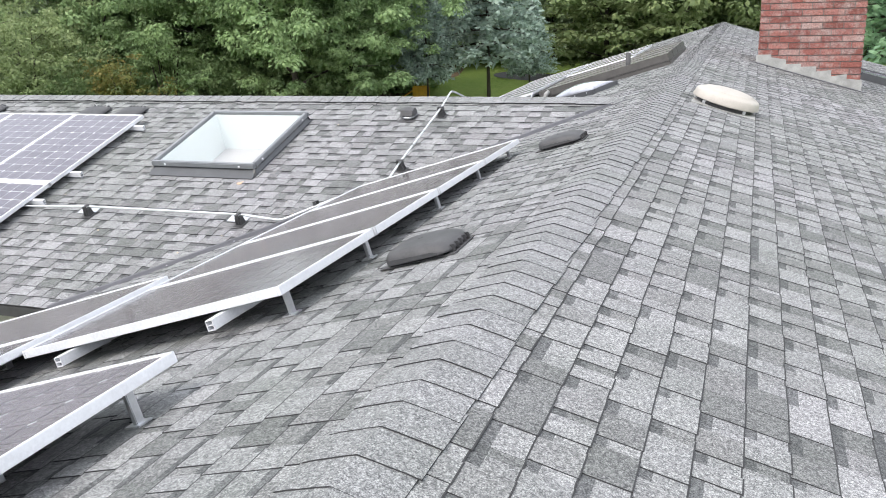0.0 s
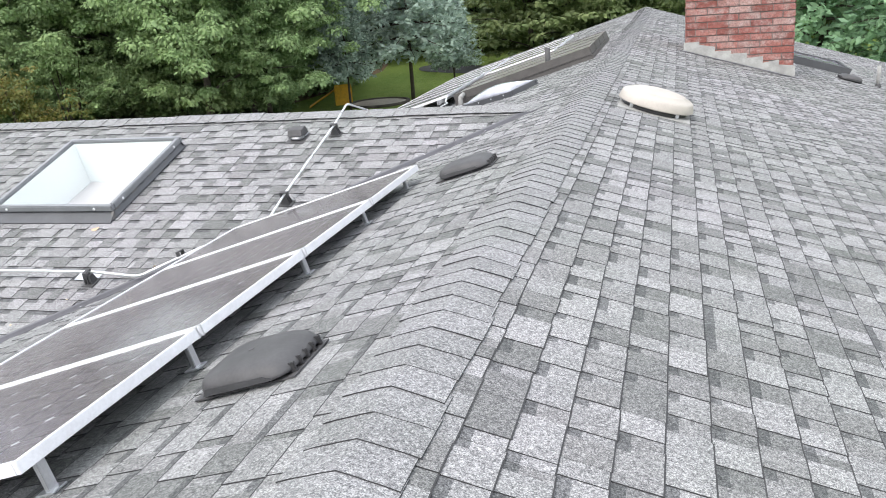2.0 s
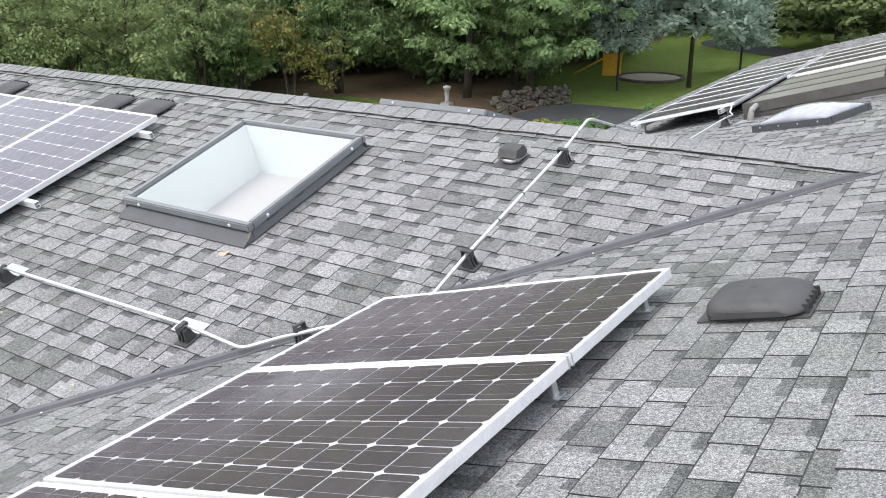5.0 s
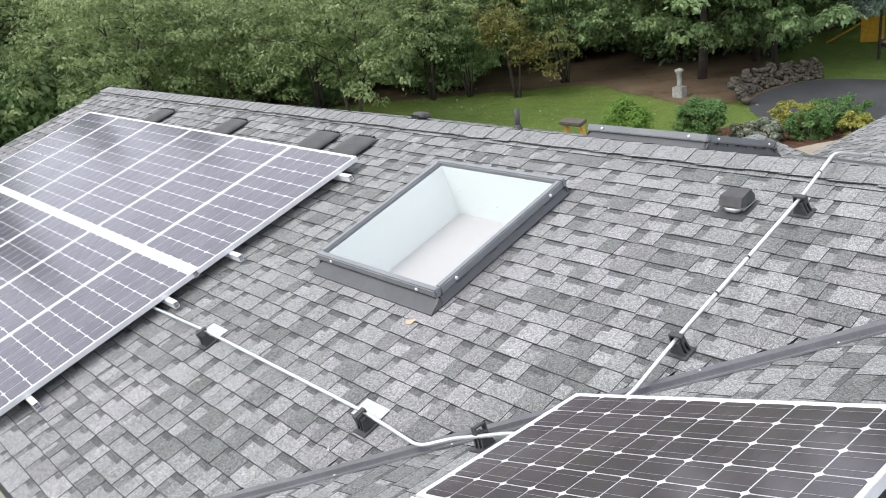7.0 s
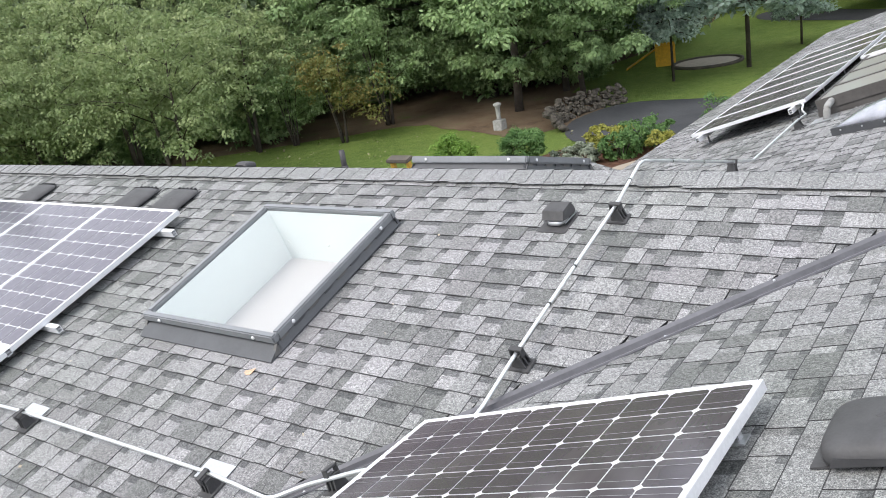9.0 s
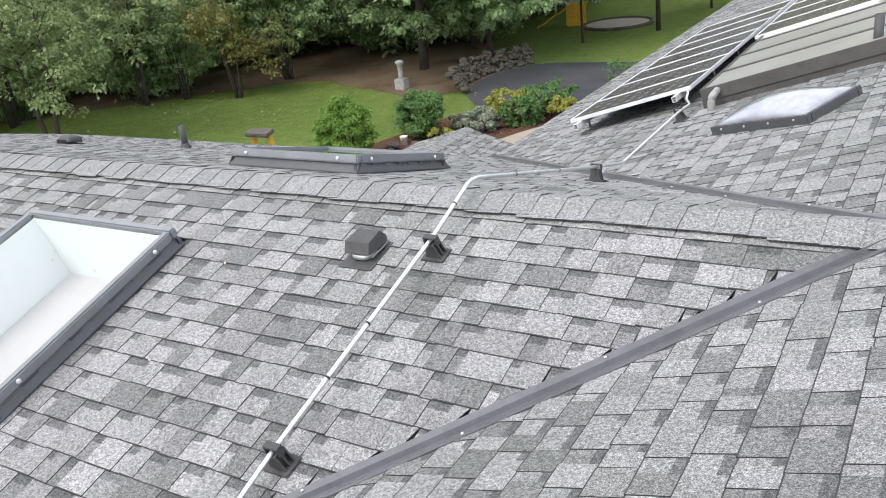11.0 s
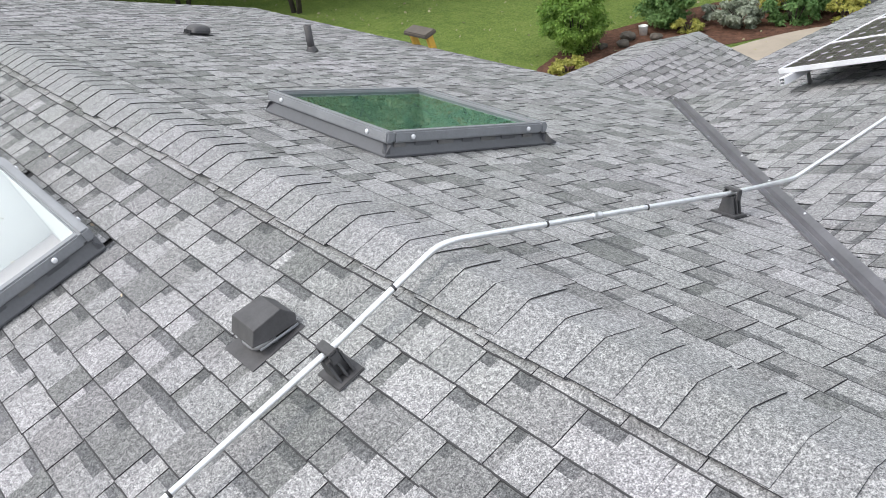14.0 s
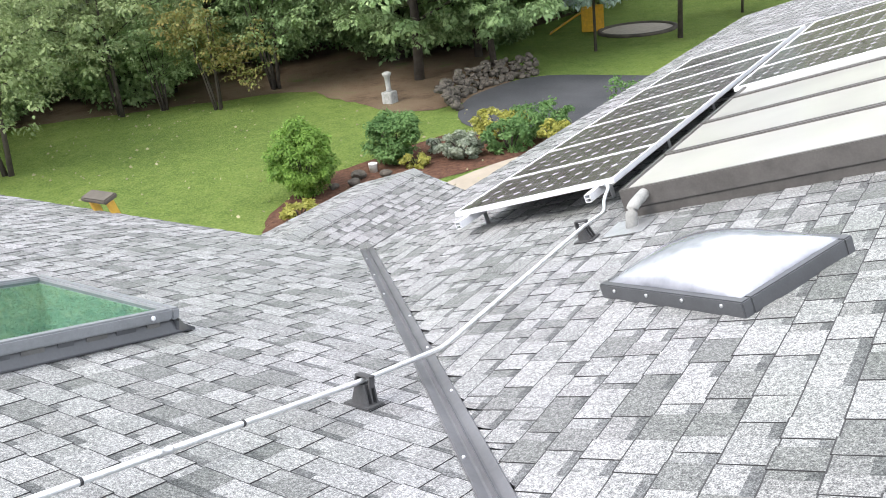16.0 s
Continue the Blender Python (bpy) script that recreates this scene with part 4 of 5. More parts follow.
# stepped cement flashing along the sloping foot
n = 7
for i in range(n):
    x0, x1 = CH_X0 - 0.03 + (CH_X1 - CH_X0 + 0.06) * i / n, CH_X0 - 0.03 + (CH_X1 - CH_X0 + 0.06) * (i + 1) / n
    b = bmesh.new()
    vs = [b.verts.new(p) for p in ((x0, CH_Y0 - 0.022, zb(x0) - 0.02), (x1, CH_Y0 - 0.022, zb(x1) - 0.02), (x1, CH_Y0 - 0.012, zb(x0) + 0.11 + 0.05 * rnd.random()), (x0, CH_Y0 - 0.012, zb(x0) + 0.11 + 0.05 * rnd.random()), (x0, CH_Y0 + 0.01, zb(x0) - 0.02), (x1, CH_Y0 + 0.01, zb(x1) - 0.02), (x1, CH_Y0 + 0.01, zb(x0) + 0.11), (x0, CH_Y0 + 0.01, zb(x0) + 0.11))]
    for f in ((0, 1, 2, 3), (7, 6, 5, 4), (0, 4, 5, 1), (3, 2, 6, 7), (0, 3, 7, 4), (1, 5, 6, 2)):
        b.faces.new([vs[k] for k in f])
    part("flashing", b, M_LEAD, chimney, "grey cement flashing")
b = bmesh.new()
box(b, CH_X0 - 0.08, CH_X1 + 0.08, CH_Y0 - 0.1, CH_Y0 - 0.02, 0, 0.012)
for v in b.verts:
    v.co.z += zb(v.co.x) + 0.01
part("apron", b, M_FLASH, chimney, "dark metal apron")
part("crown", boxes((CH_X0 + 0.03, CH_X1 - 0.03, CH_Y0 + 0.03, CH_Y1 - 0.03, CH_TOP - 0.012, CH_TOP + 0.02), bevel=0.01), M_LEAD, chimney, "grey mortar crown")
part("flue", boxes((1.95, 2.25, 14.5, 14.8, CH_TOP, CH_TOP + 0.13), bevel=0.012), M_ORANGE, chimney, "orange clay flue tile")

# ---- ground ----
b = bmesh.new()
bmesh.ops.create_grid(b, x_segments=60, y_segments=60, size=400)
for v in b.verts:
    v.co.z = GROUND
ground = tagged(part("ground", b, M_GRASS), "mown green lawn scattered with pale leaves", "ground", "", "structure")


def blob_sheet(name, pts, z, material, label, category, steps=6, jitter=0.12, seed=1):
    """A flat sheet with a smooth, slightly uneven outline."""
    rr = random.Random(seed)
    p = [Vector(q) for q in pts]
    n = len(p)
    out = []
    for i in range(n):
        a, b_, c, d = p[i - 1], p[i], p[(i + 1) % n], p[(i + 2) % n]
        for k in range(steps):
            t = k / steps
            q = 0.5 * ((2 * b_) + (c - a) * t + (2 * a - 5 * b_ + 4 * c - d) * t * t + (3 * b_ - a - 3 * c + d) * t ** 3)
            out.append((q.x + rr.uniform(-jitter, jitter), q.y + rr.uniform(-jitter, jitter), z))
    return tagged(raw(name, out, [tuple(range(len(out)))], material), label, category, "", "structure")


blob_sheet("ground_woods", [(-16.5, 29.5), (-19, 28.6), (-24, 25.5), (-30, 19.5), (-34, 11), (-60, -10), (-90, 40), (-50, 80), (-20, 60), (-17, 36), (-14.2, 31.5), (-14.6, 28)], GROUND + 0.006, M_FOREST, "brown leaf litter under the trees", "ground", 6, 0.25, 3)
blob_sheet("driveway", [(-11.6, 25.2), (-13.0, 26.8), (-13.4, 28.6), (-12.5, 30.6), (-9, 30.8), (-2, 31.0), (14, 31), (14, 24), (-4, 24.2), (-8, 24.6)], GROUND + 0.02, M_ASPHALT, "dark asphalt turning circle of the driveway", "driveway", 8, 0.02, 4)
blob_sheet("road", [(-14, 50.5), (-8, 46.5), (-4, 44), (6, 40), (7, 43), (-3, 47), (-8, 50), (-14, 54)], GROUND + 0.02, M_ASPHALT, "dark asphalt lane beyond the lawn", "road", 8, 0.02, 5)
blob_sheet("flower_bed", [(-12.0, 18.3), (-12.9, 20.6), (-12.5, 22.8), (-11.8, 24.6), (-9.6, 25.4), (-7.4, 25.6), (-7.4, 24.4), (-9.4, 22.9), (-10.4, 21.0), (-11.0, 18.2)], GROUND + 0.012, M_MULCH, "reddish bark mulch bed", "flower bed", 6, 0.06, 6)
blob_sheet("path", [(-9.6, 22.6), (-8.6, 24.2), (-7.6, 24.8), (-6.4, 24.4), (-6.0, 20), (-8.0, 18), (-9.9, 20.0)], GROUND + 0.018, M_CONCRETE, "tan concrete path", "path", 6, 0.01, 7)
blob_sheet("earth_patch", [(-20.6, 29.2), (-18.6, 27.7), (-16.5, 26.9), (-14.6, 26.2), (-13.2, 27.4), (-13.2, 30.0), (-14.4, 32.2), (-18.0, 33.4), (-22.0, 32.0)], GROUND + 0.014, M_FOREST, "bare brown earth under the maples", "ground", 6, 0.08, 8)


# ---- plants ----
def leaves(centres, size, seed, flat=0.0, aspect=0.55):
    """Leaf quads, folded once, at the centres; returns verts and faces."""
    rg = np.random.default_rng(seed)
    n = len(centres)
    d = rg.normal(size=(n, 3))
    d[:, 2] *= 1 - flat
    d[:, 2] -= 0.25
    d /= np.linalg.norm(d, axis=1)[:, None]
    o = rg.normal(size=(n, 3))
    s = np.cross(d, o)
    s /= np.linalg.norm(s, axis=1)[:, None] + 1e-9
    sz = size * rg.uniform(0.6, 1.35, (n, 1))
    tip = centres + d * sz
    mid = centres + d * sz * 0.45
    v = np.stack([centres, mid + s * sz * aspect * 0.5, tip, mid - s * sz * aspect * 0.5], 1).reshape(-1, 3)
    f = np.arange(4 * n).reshape(n, 4)
    return v, f


def mesh_np(name, v, f, material, parent):
    me = bpy.data.meshes.new(name)
    me.vertices.add(len(v))
    me.vertices.foreach_set("co", v.astype(np.float32).ravel())
    me.loops.add(f.size)
    me.loops.foreach_set("vertex_index", f.astype(np.int32).ravel())
    me.polygons.add(len(f))
    me.polygons.foreach_set("loop_start", np.arange(0, f.size, f.shape[1], dtype=np.int32))
    me.update(calc_edges=True)
    me.materials.append(material)
    ob = new(name, me)
    ob.parent = parent
    return ob


def limbs(bm, height, spread, n, rr, trunk_r, stems=1, first=0.25):
    ends = []
    for s in range(stems):
        a0 = 2 * math.pi * s / max(1, stems) + rr.uniform(-0.4, 0.4)
        lean = 0.0 if stems == 1 else spread * 0.28
        base = Vector((0.10 * math.cos(a0), 0.10 * math.sin(a0), 0)) if stems > 1 else Vector((0, 0, 0))
        pts = []
        for i in range(6):
            t = i / 5
            pts.append(base + Vector((lean * t * math.cos(a0) + rr.uniform(-0.08, 0.08) * height * 0.08, lean * t * math.sin(a0) + rr.uniform(-0.08, 0.08) * height * 0.08, -0.1 + height * 0.86 * t)))
        tube(bm, pts, trunk_r, 8, trunk_r * 0.18)
        k = max(3, n // stems)
        for i in range(k):
            t = first + (0.95 - first) * (i + 0.5) / k
            q = pts[0].lerp(pts[-1], t)
            j = min(4, int(t * 5))
            q = pts[j].lerp(pts[j + 1], t * 5 - j)
            a = 2.4 * i + rr.uniform(-0.5, 0.5)
            L = spread * (0.55 + 0.5 * math.sin(math.pi * min(1, 0.2 + t * 0.85))) * rr.uniform(0.75, 1.1)
            e = q + Vector((L * math.cos(a), L * math.sin(a), L * rr.uniform(0.15, 0.6)))
            m1 = q.lerp(e, 0.5) + Vector((0, 0, L * 0.1))
            tube(bm, [q, m1, e], trunk_r * 0.34 * (1.1 - t * 0.7), 5, trunk_r * 0.06)
            ends += [e, m1, q.lerp(e, 0.75), q.lerp(e, 0.3)]
    return ends


def tufts(centres, radius, per, size, seed, flat=0.6, aspect=0.62, droop=0.55):
    """Leaves on the upper shells of many small tufts, tips hanging outwards."""
    rg = np.random.default_rng(seed)
    n = len(centres) * per
    c = np.repeat(centres, per, 0)
    rad = np.repeat(radius * rg.uniform(0.55, 1.25, len(centres)), per)[:, None]
    d = rg.normal(size=(n, 3))
    d[:, 2] = np.abs(d[:, 2]) * 1.1 - 0.35
    d /= np.linalg.norm(d, axis=1)[:, None]
    at_ = c + d * rad * np.array([1, 1, flat]) * rg.uniform(0.55, 1.08, (n, 1)) + rg.normal(size=(n, 3)) * radius * 0.12
    nrm = d + np.array([0, 0, 0.55]) + rg.normal(size=(n, 3)) * 0.42
    nrm /= np.linalg.norm(nrm, axis=1)[:, None]
    ax = d * np.array([1, 1, 0.2]) - np.array([0, 0, droop]) + rg.normal(size=(n, 3)) * 0.5
    ax -= nrm * np.sum(ax * nrm, 1)[:, None]
    ax /= np.linalg.norm(ax, axis=1)[:, None] + 1e-9
    side = np.cross(nrm, ax)
    sz = size * rg.uniform(0.6, 1.4, (n, 1))
    mid = at_ + ax * sz * 0.45 + nrm * sz * 0.08
    v = np.stack([at_, mid + side * sz * aspect * 0.5, at_ + ax * sz, mid - side * sz * aspect * 0.5], 1).reshape(-1, 3)
    return v, np.arange(4 * n).reshape(n, 4)


def broadleaf(name, m, height, spread, material, count, size, label, seed, stems=1, trunk_r=0.16, first=0.25, clump=0.22, category="tree", group="trees round the lawn", n=16, tuft=0.13):
    rr = random.Random(seed)
    rg = np.random.default_rng(seed)
    t = tagged(empty(name, m), label, category, group)
    bm = bmesh.new()
    ends = limbs(bm, height, spread, n, rr, trunk_r, stems, first)
    part("trunk", bm, M_BARK, t, "rough brown bark")
    e = np.array([tuple(v) for v in ends])
    sub = np.repeat(e, 5, 0) + rg.normal(size=(len(e) * 5, 3)) * spread * np.array([clump, clump, clump * 0.75])
    sub[:, 2] = np.maximum(sub[:, 2], height * first * rg.uniform(0.6, 1.1, len(sub)))
    v, f = tufts(sub, spread * tuft, max(4, count // len(sub)), size, seed)
    mesh_np("crown", v, f, material, t)
    return t


def conifer(name, m, height, spread, material, count, label, seed, first=0.12, size=0.2, group="conifers", taper=0.8):
    rr = random.Random(seed)
    rg = np.random.default_rng(seed)
    t = tagged(empty(name, m), label, "tree", group)
    bm = bmesh.new()
    tube(bm, [(0, 0, -0.1), (0.02, 0, height * 0.5), (0, 0, height * 0.98)], spread * 0.036, 8, 0.012)
    cs = []
    tiers = int(height * 2.6)
    for i in range(tiers):
        u = (i + 0.5) / tiers
        z = height * (first + (0.97 - first) * u)
        L0 = spread * (1 - u) ** taper * (1.0 if u > 0.08 else 0.8) + 0.08
        k = 7 if u < 0.7 else 5
        for j in range(k):
            a = 2 * math.pi * j / k + i * 1.9 + rr.uniform(-0.3, 0.3)
            L = L0 * rr.uniform(0.65, 1.12)
            e = Vector((L * math.cos(a), L * math.sin(a), z - 0.12 * L + rr.uniform(-0.1, 0.1)))
            if i % 2 == 0:
                tube(bm, [(0, 0, z), e.lerp(Vector((0, 0, z)), 0.45) + Vector((0, 0, 0.03 * L)), e], 0.02 + 0.012 * L, 4, 0.006, caps=False)
            q = max(3, int(count / tiers / k))
            w = rg.uniform(0.12, 1.0, q) ** 0.7
            p = np.outer(w, [e.x, e.y, 0]) + np.outer(np.ones(q), [0, 0, z]) + np.outer(w, [0, 0, e.z - z])
            cs.append(p + rg.normal(size=(q, 3)) * np.array([0.16, 0.16, 0.07]) * (0.3 + 0.28 * L))
    part("trunk", bm, M_BARK, t, "rough brown bark")
    v, f = leaves(np.concatenate(cs), size, seed, 0.5, 0.42)
    mesh_np("crown", v, f, material, t)
    return t


def bush(m, w, h, material, label, seed, count=4200, size=0.075, group="garden shrubs", name="shrub"):
    rr = random.Random(seed)
    rg = np.random.default_rng(seed)
    t = tagged(empty(name, m), label, "shrub", group)
    bm = bmesh.new()
    for i in range(7):
        a = 2 * math.pi * i / 7
        tube(bm, [(0.04 * math.cos(a), 0.04 * math.sin(a), -0.03), (w * 0.15 * math.cos(a), w * 0.15 * math.sin(a), h * 0.4), (w * 0.3 * math.cos(a), w * 0.3 * math.sin(a), h * 0.75)], 0.018, 5, 0.006)
    part("stem", bm, M_BARK, t)
    k = max(24, int(70 * w * h))
    d = rg.normal(size=(k, 3))
    d /= np.linalg.norm(d, axis=1)[:, None]
    lump = 1 + 0.14 * np.sin(d[:, 0] * 5 + seed) * np.cos(d[:, 1] * 4) + 0.1 * np.sin(d[:, 2] * 7 + seed)
    rad = rg.uniform(0.5, 0.92, k) ** 0.45 * lump
    c = d * rad[:, None] * np.array([w / 2, w / 2, h / 2]) + np.array([0, 0, h * 0.5])
    c[:, 2] = np.maximum(c[:, 2], 0.05)
    v, f = tufts(c, min(w, h) * 0.13, max(6, count // k), size, seed, 0.8, 0.62, 0.1)
    v[:, 2] = np.maximum(v[:, 2], 0.01)
    mesh_np("foliage", v, f, material, t)
    return t


def at(x, y, s=1.0, turn=0.0, sz=None):
    return pose(x, y, GROUND, 0, 0, turn) @ Matrix.Diagonal((s, s, sz or s, 1))


# garden shrubs
bush(at(-12.4, 20.0), 1.22, 1.48, L_LAUREL, "clipped round bright green laurel bush in the mulch bed", 21, 16000, 0.062)
bush(at(-11.9, 22.4), 1.15, 1.12, L_SHRUB, "rounded dark green shrub beside the mulch bed", 22, 13000, 0.062)
bush(at(-10.5, 24.6), 1.3, 0.7, L_GOLD, "yellow-green mounded shrub in the bed", 23)
bush(at(-9.5, 24.9), 1.5, 0.8, L_SHRUB, "low dark green shrub among yellow ones", 24)
bush(at(-9.7, 23.7), 1.1, 0.7, L_SHRUB, "small green shrub in the bed", 25)
bush(at(-10.5, 23.0), 0.9, 0.55, L_SILVER, "pale silvery shrub by the path", 26)
bush(at(-11.1, 23.2), 0.9, 0.45, L_SILVER, "low grey-leaved mound in the bed", 27, 1500)
bush(at(-8.8, 24.1), 0.8, 0.6, L_GOLD, "small golden shrub by the path", 28, 1500)
bush(at(-7.9, 25.7), 0.9, 1.2, L_SHRUB, "thin young shrub beside the drive", 29, 900)
bush(at(-11.6, 18.9), 0.8, 0.35, L_GOLD, "low yellow flowering plant in the mulch", 30, 1200)
bush(at(-8.0, 24.7), 1.0, 0.45, L_SILVER, "grey ground cover with white flowers", 31, 1300)
bush(at(-11.2, 22.2), 0.6, 0.3, L_GOLD, "small yellow-green plant in the mulch", 32, 900)

# trees
big = broadleaf("maple_tree", at(-16.5, 30.0), 11.0, 4.6, L_MAPLE, 64000, 0.15, "large green maple with a spreading crown over the lawn", 41, 1, 0.17, 0.18, 0.26, n=20, tuft=0.10)
for x, y, s, a in ((-14.9, 31.8, 0.7, 150), (-16.4, 33.4, 0.85, 260), (-19.5, 33.0, 1.1, 70), (-18.0, 35.5, 0.95, 200), (-23.0, 35.5, 1.15, 130), (-18.0, 39.0, 1.2, 10), (-27.0, 31.0, 1.05, 300), (-31.0, 36.0, 1.2, 40)):
    copy_thing(big, at(x, y, s, a))
orch = broadleaf("orchard_tree", at(-21.9, 19.1), 5.6, 2.4, L_OLIVE, 17000, 0.105, "thin-leaved old fruit tree with bare twigs", 42, 2, 0.08, 0.34, 0.30, n=18)
for x, y, s, a in ((-25.6, 17.4, 0.95, 250), (-30.0, 16.7, 1.25, 40), (-27.5, 21.5, 1.3, 110), (-26.0, 14.0, 1.1, 190), (-33.0, 20.0, 1.5, 260), (-36.0, 12.0, 1.6, 330), (-31.5, 8.0, 1.3, 20), (-40.0, 22.0, 1.7, 75), (-24.5, 24.5, 1.0, 150), (-34.5, 27.0, 1.5, 210), (-42.0, 4.0, 1.7, 140)):
    copy_thing(orch, at(x, y, s, a))
red = broadleaf("young_maple", at(-21.3, 25.8), 3.4, 1.5, L_RED, 5200, 0.10, "small multi-stemmed maple turning orange", 43, 4, 0.05, 0.3, 0.28, n=14)
mult = broadleaf("young_maple", at(-21.3, 28.4), 4.4, 2.1, L_MAPLE, 8000, 0.11, "small multi-stemmed maple with green leaves", 44, 5, 0.06, 0.35, 0.25, n=15)
for x, y, s, a in ((-23.4, 25.4, 0.65, 30), (-25.5, 27.5, 0.9, 120)):
    copy_thing(mult, at(x, y, s, a))
spruce = conifer("blue_spruce", at(-10.3, 36.3), 9.5, 2.7, L_SPRUCE, 15000, "blue-green spruce with a bare lower trunk", 45, 0.24, 0.28, taper=0.65)
copy_thing(spruce, at(-12.4, 34.2, 0.55, 80, 0.75))
copy_thing(spruce, at(-9.6, 41.0, 0.55, 200))
fir = conifer("fir_tree", at(-6.0, 62.0), 20.0, 4.4, L_FIR, 12500, "tall dark fir at the edge of the woods", 46, 0.05, 0.5)
rr = random.Random(9)
for i in range(46):
    a = radians(-24 + 118 * (i + rr.uniform(-0.4, 0.4)) / 46)
    d = rr.uniform(52, 78) if a > radians(31) else rr.uniform(64, 84)
    copy_thing(fir, at(-d * math.sin(a), 5 + d * math.cos(a), rr.uniform(0.75, 1.35), rr.uniform(0, 360)))
wood = broadleaf("woodland_tree", at(-33.0, 44.0), 14.0, 5.2, L_FAR, 13000, 0.42, "tall broadleaf tree in the woods", 47, 1, 0.26, 0.12, 0.3)
olive = broadleaf("woodland_tree", at(-3.0, 52.0), 11.0, 4.6, L_OLIVE, 12000, 0.36, "rounded olive-green tree behind the roof", 48, 1, 0.22, 0.1, 0.3)
for i in range(40):
    a = radians(-18 + 112 * (i + rr.uniform(-0.4, 0.4)) / 40)
    d = rr.uniform(40, 54) if a > radians(31) else rr.uniform(56, 64)
    copy_thing(rr.choice((wood, wood, olive)), at(-d * math.sin(a), 5 + d * math.cos(a), rr.uniform(0.75, 1.15), rr.uniform(0, 360)))
copy_thing(olive, at(-7.4, 51.0, 0.95, 40, 0.66))
copy_thing(olive, at(-2.6, 55.0, 0.8, 140, 0.6))
for x, y, s, a in ((6.5, 40.0, 0.75, 10), (9.5, 37.0, 0.8, 130), (13.0, 42.0, 0.9, 220)):
    copy_thing(fir, at(x, y, s, a))
# undergrowth along the woods
under = bush(at(-30.5, 14.0), 3.0, 2.2, L_MAPLE, "rough green undergrowth at the edge of the woods", 51, 7500, 0.14, "woodland undergrowth", "undergrowth")
for i in range(34):
    a = radians(22 + 66 * i / 34 + rr.uniform(-1, 1))
    d = rr.uniform(33, 44)
    copy_thing(under, at(-d * math.sin(a), 5 + d * math.cos(a), rr.uniform(0.8, 1.7), rr.uniform(0, 360)))

# low dry-stone wall round the turning circle
swall = tagged(empty("stone_wall"), "low rough field-stone wall round the asphalt", "stone wall")
stone_meshes = []
for k in range(6):
    b = bmesh.new()
    bmesh.ops.create_icosphere(b, subdivisions=2, radius=0.5)
    for v in b.verts:
        v.co *= 1 + 0.35 * noise.noise(v.co * 2.2 + Vector((k * 7, 0, 0)))
        v.co.z *= 0.62
    me = bpy.data.meshes.new("stone")
    b.to_mesh(me)
    b.free()
    me.materials.append(M_STONE)
    stone_meshes.append(me)
for i in range(290):
    t = rr.uniform(0, 1)
    a = radians(222 - 90 * t)
    out = rr.uniform(0, 1) ** 1.4
    x, y = -10.8 + (2.85 + 0.45 * out) * math.cos(a) + rr.uniform(-0.1, 0.1), 28.6 + (3.0 + 0.45 * out) * math.sin(a)
    o = new("stone", rr.choice(stone_meshes))
    o.parent = swall
    s = rr.uniform(0.10, 0.30)
    o.matrix_basis = pose(x, y, GROUND + 0.04 + out * 0.52, rr.uniform(-25, 25), rr.uniform(-25, 25), rr.uniform(0, 360)) @ Matrix.Diagonal((s, s * rr.uniform(0.6, 1.0), s * rr.uniform(0.8, 1.3), 1))
for x, y, s in ((-12.0, 21.2, 0.34), (-11.8, 20.8, 0.28), (-11.5, 21.5, 0.26), (-12.1, 20.5, 0.22)):
    o = new("garden_rock", stone_meshes[int(s * 100) % 6])
    o.matrix_basis = pose(x, y, GROUND + s * 0.28, 0, 0, s * 900) @ Matrix.Diagonal((s, s, s, 1))
    tagged(o, "rounded grey rock in the mulch bed", "rock", "garden rocks")

# planter under the maples, drawn as a short stone shaft
planter = tagged(empty("garden_pillar", at(-15.6, 27.15, 0.68)), "pale garden planter drawn as a short grey shaft on a square foot", "pillar")
part("foot", boxes((-0.25, 0.25, -0.25, 0.25, -0.02, 0.5), bevel=0.03), M_LEAD, planter)
b = bmesh.new()
part("shaft", lathe(b, [(0.14, 0.5), (0.11, 0.6), (0.12, 1.1), (0.2, 1.2), (0.2, 1.28), (0.05, 1.34)], 14), M_LEAD, planter)

# bucket, ladder, playthings
b = bmesh.new()
bk = tagged(empty("bucket", at(-11.95, 21.65, 0.62)), "white plastic bucket on the mulch", "bucket")
part("body", lathe(b, [(0.13, 0.0), (0.16, 0.32), (0.165, 0.33), (0.15, 0.33), (0.12, 0.03)], 20), M_BUCKET, bk)
b = bmesh.new()
part("handle", tube(b, [(0.165 * math.cos(a), 0.02, 0.3 + 0.12 * math.sin(a) * -1) for a in [math.pi * i / 8 for i in range(9)]], 0.005, 6), M_ALU, bk)

lad = tagged(empty("ladder", pose(-7.75, EAVE_D + 0.06, zd(EAVE_D) - 0.24, 14, 0, 0)), "yellow fibreglass stepladder with a black top against the eave", "ladder")
for x in (-0.14, 0.14):
    b = bmesh.new()
    box(b, x - 0.025, x + 0.025, -0.035, 0.035, -2.65, 0.42, bevel=0.004)
    part("side_rail", b, M_YELLOW, lad)
for i in range(9):
    part("rung", boxes((-0.115, 0.115, -0.03, 0.03, -2.35 + i * 0.3, -2.32 + i * 0.3)), M_ALU, lad)
part("top_cap", boxes((-0.19, 0.19, -0.08, 0.08, 0.4, 0.45), bevel=0.012), M_STONE, lad, "worn brown top step")

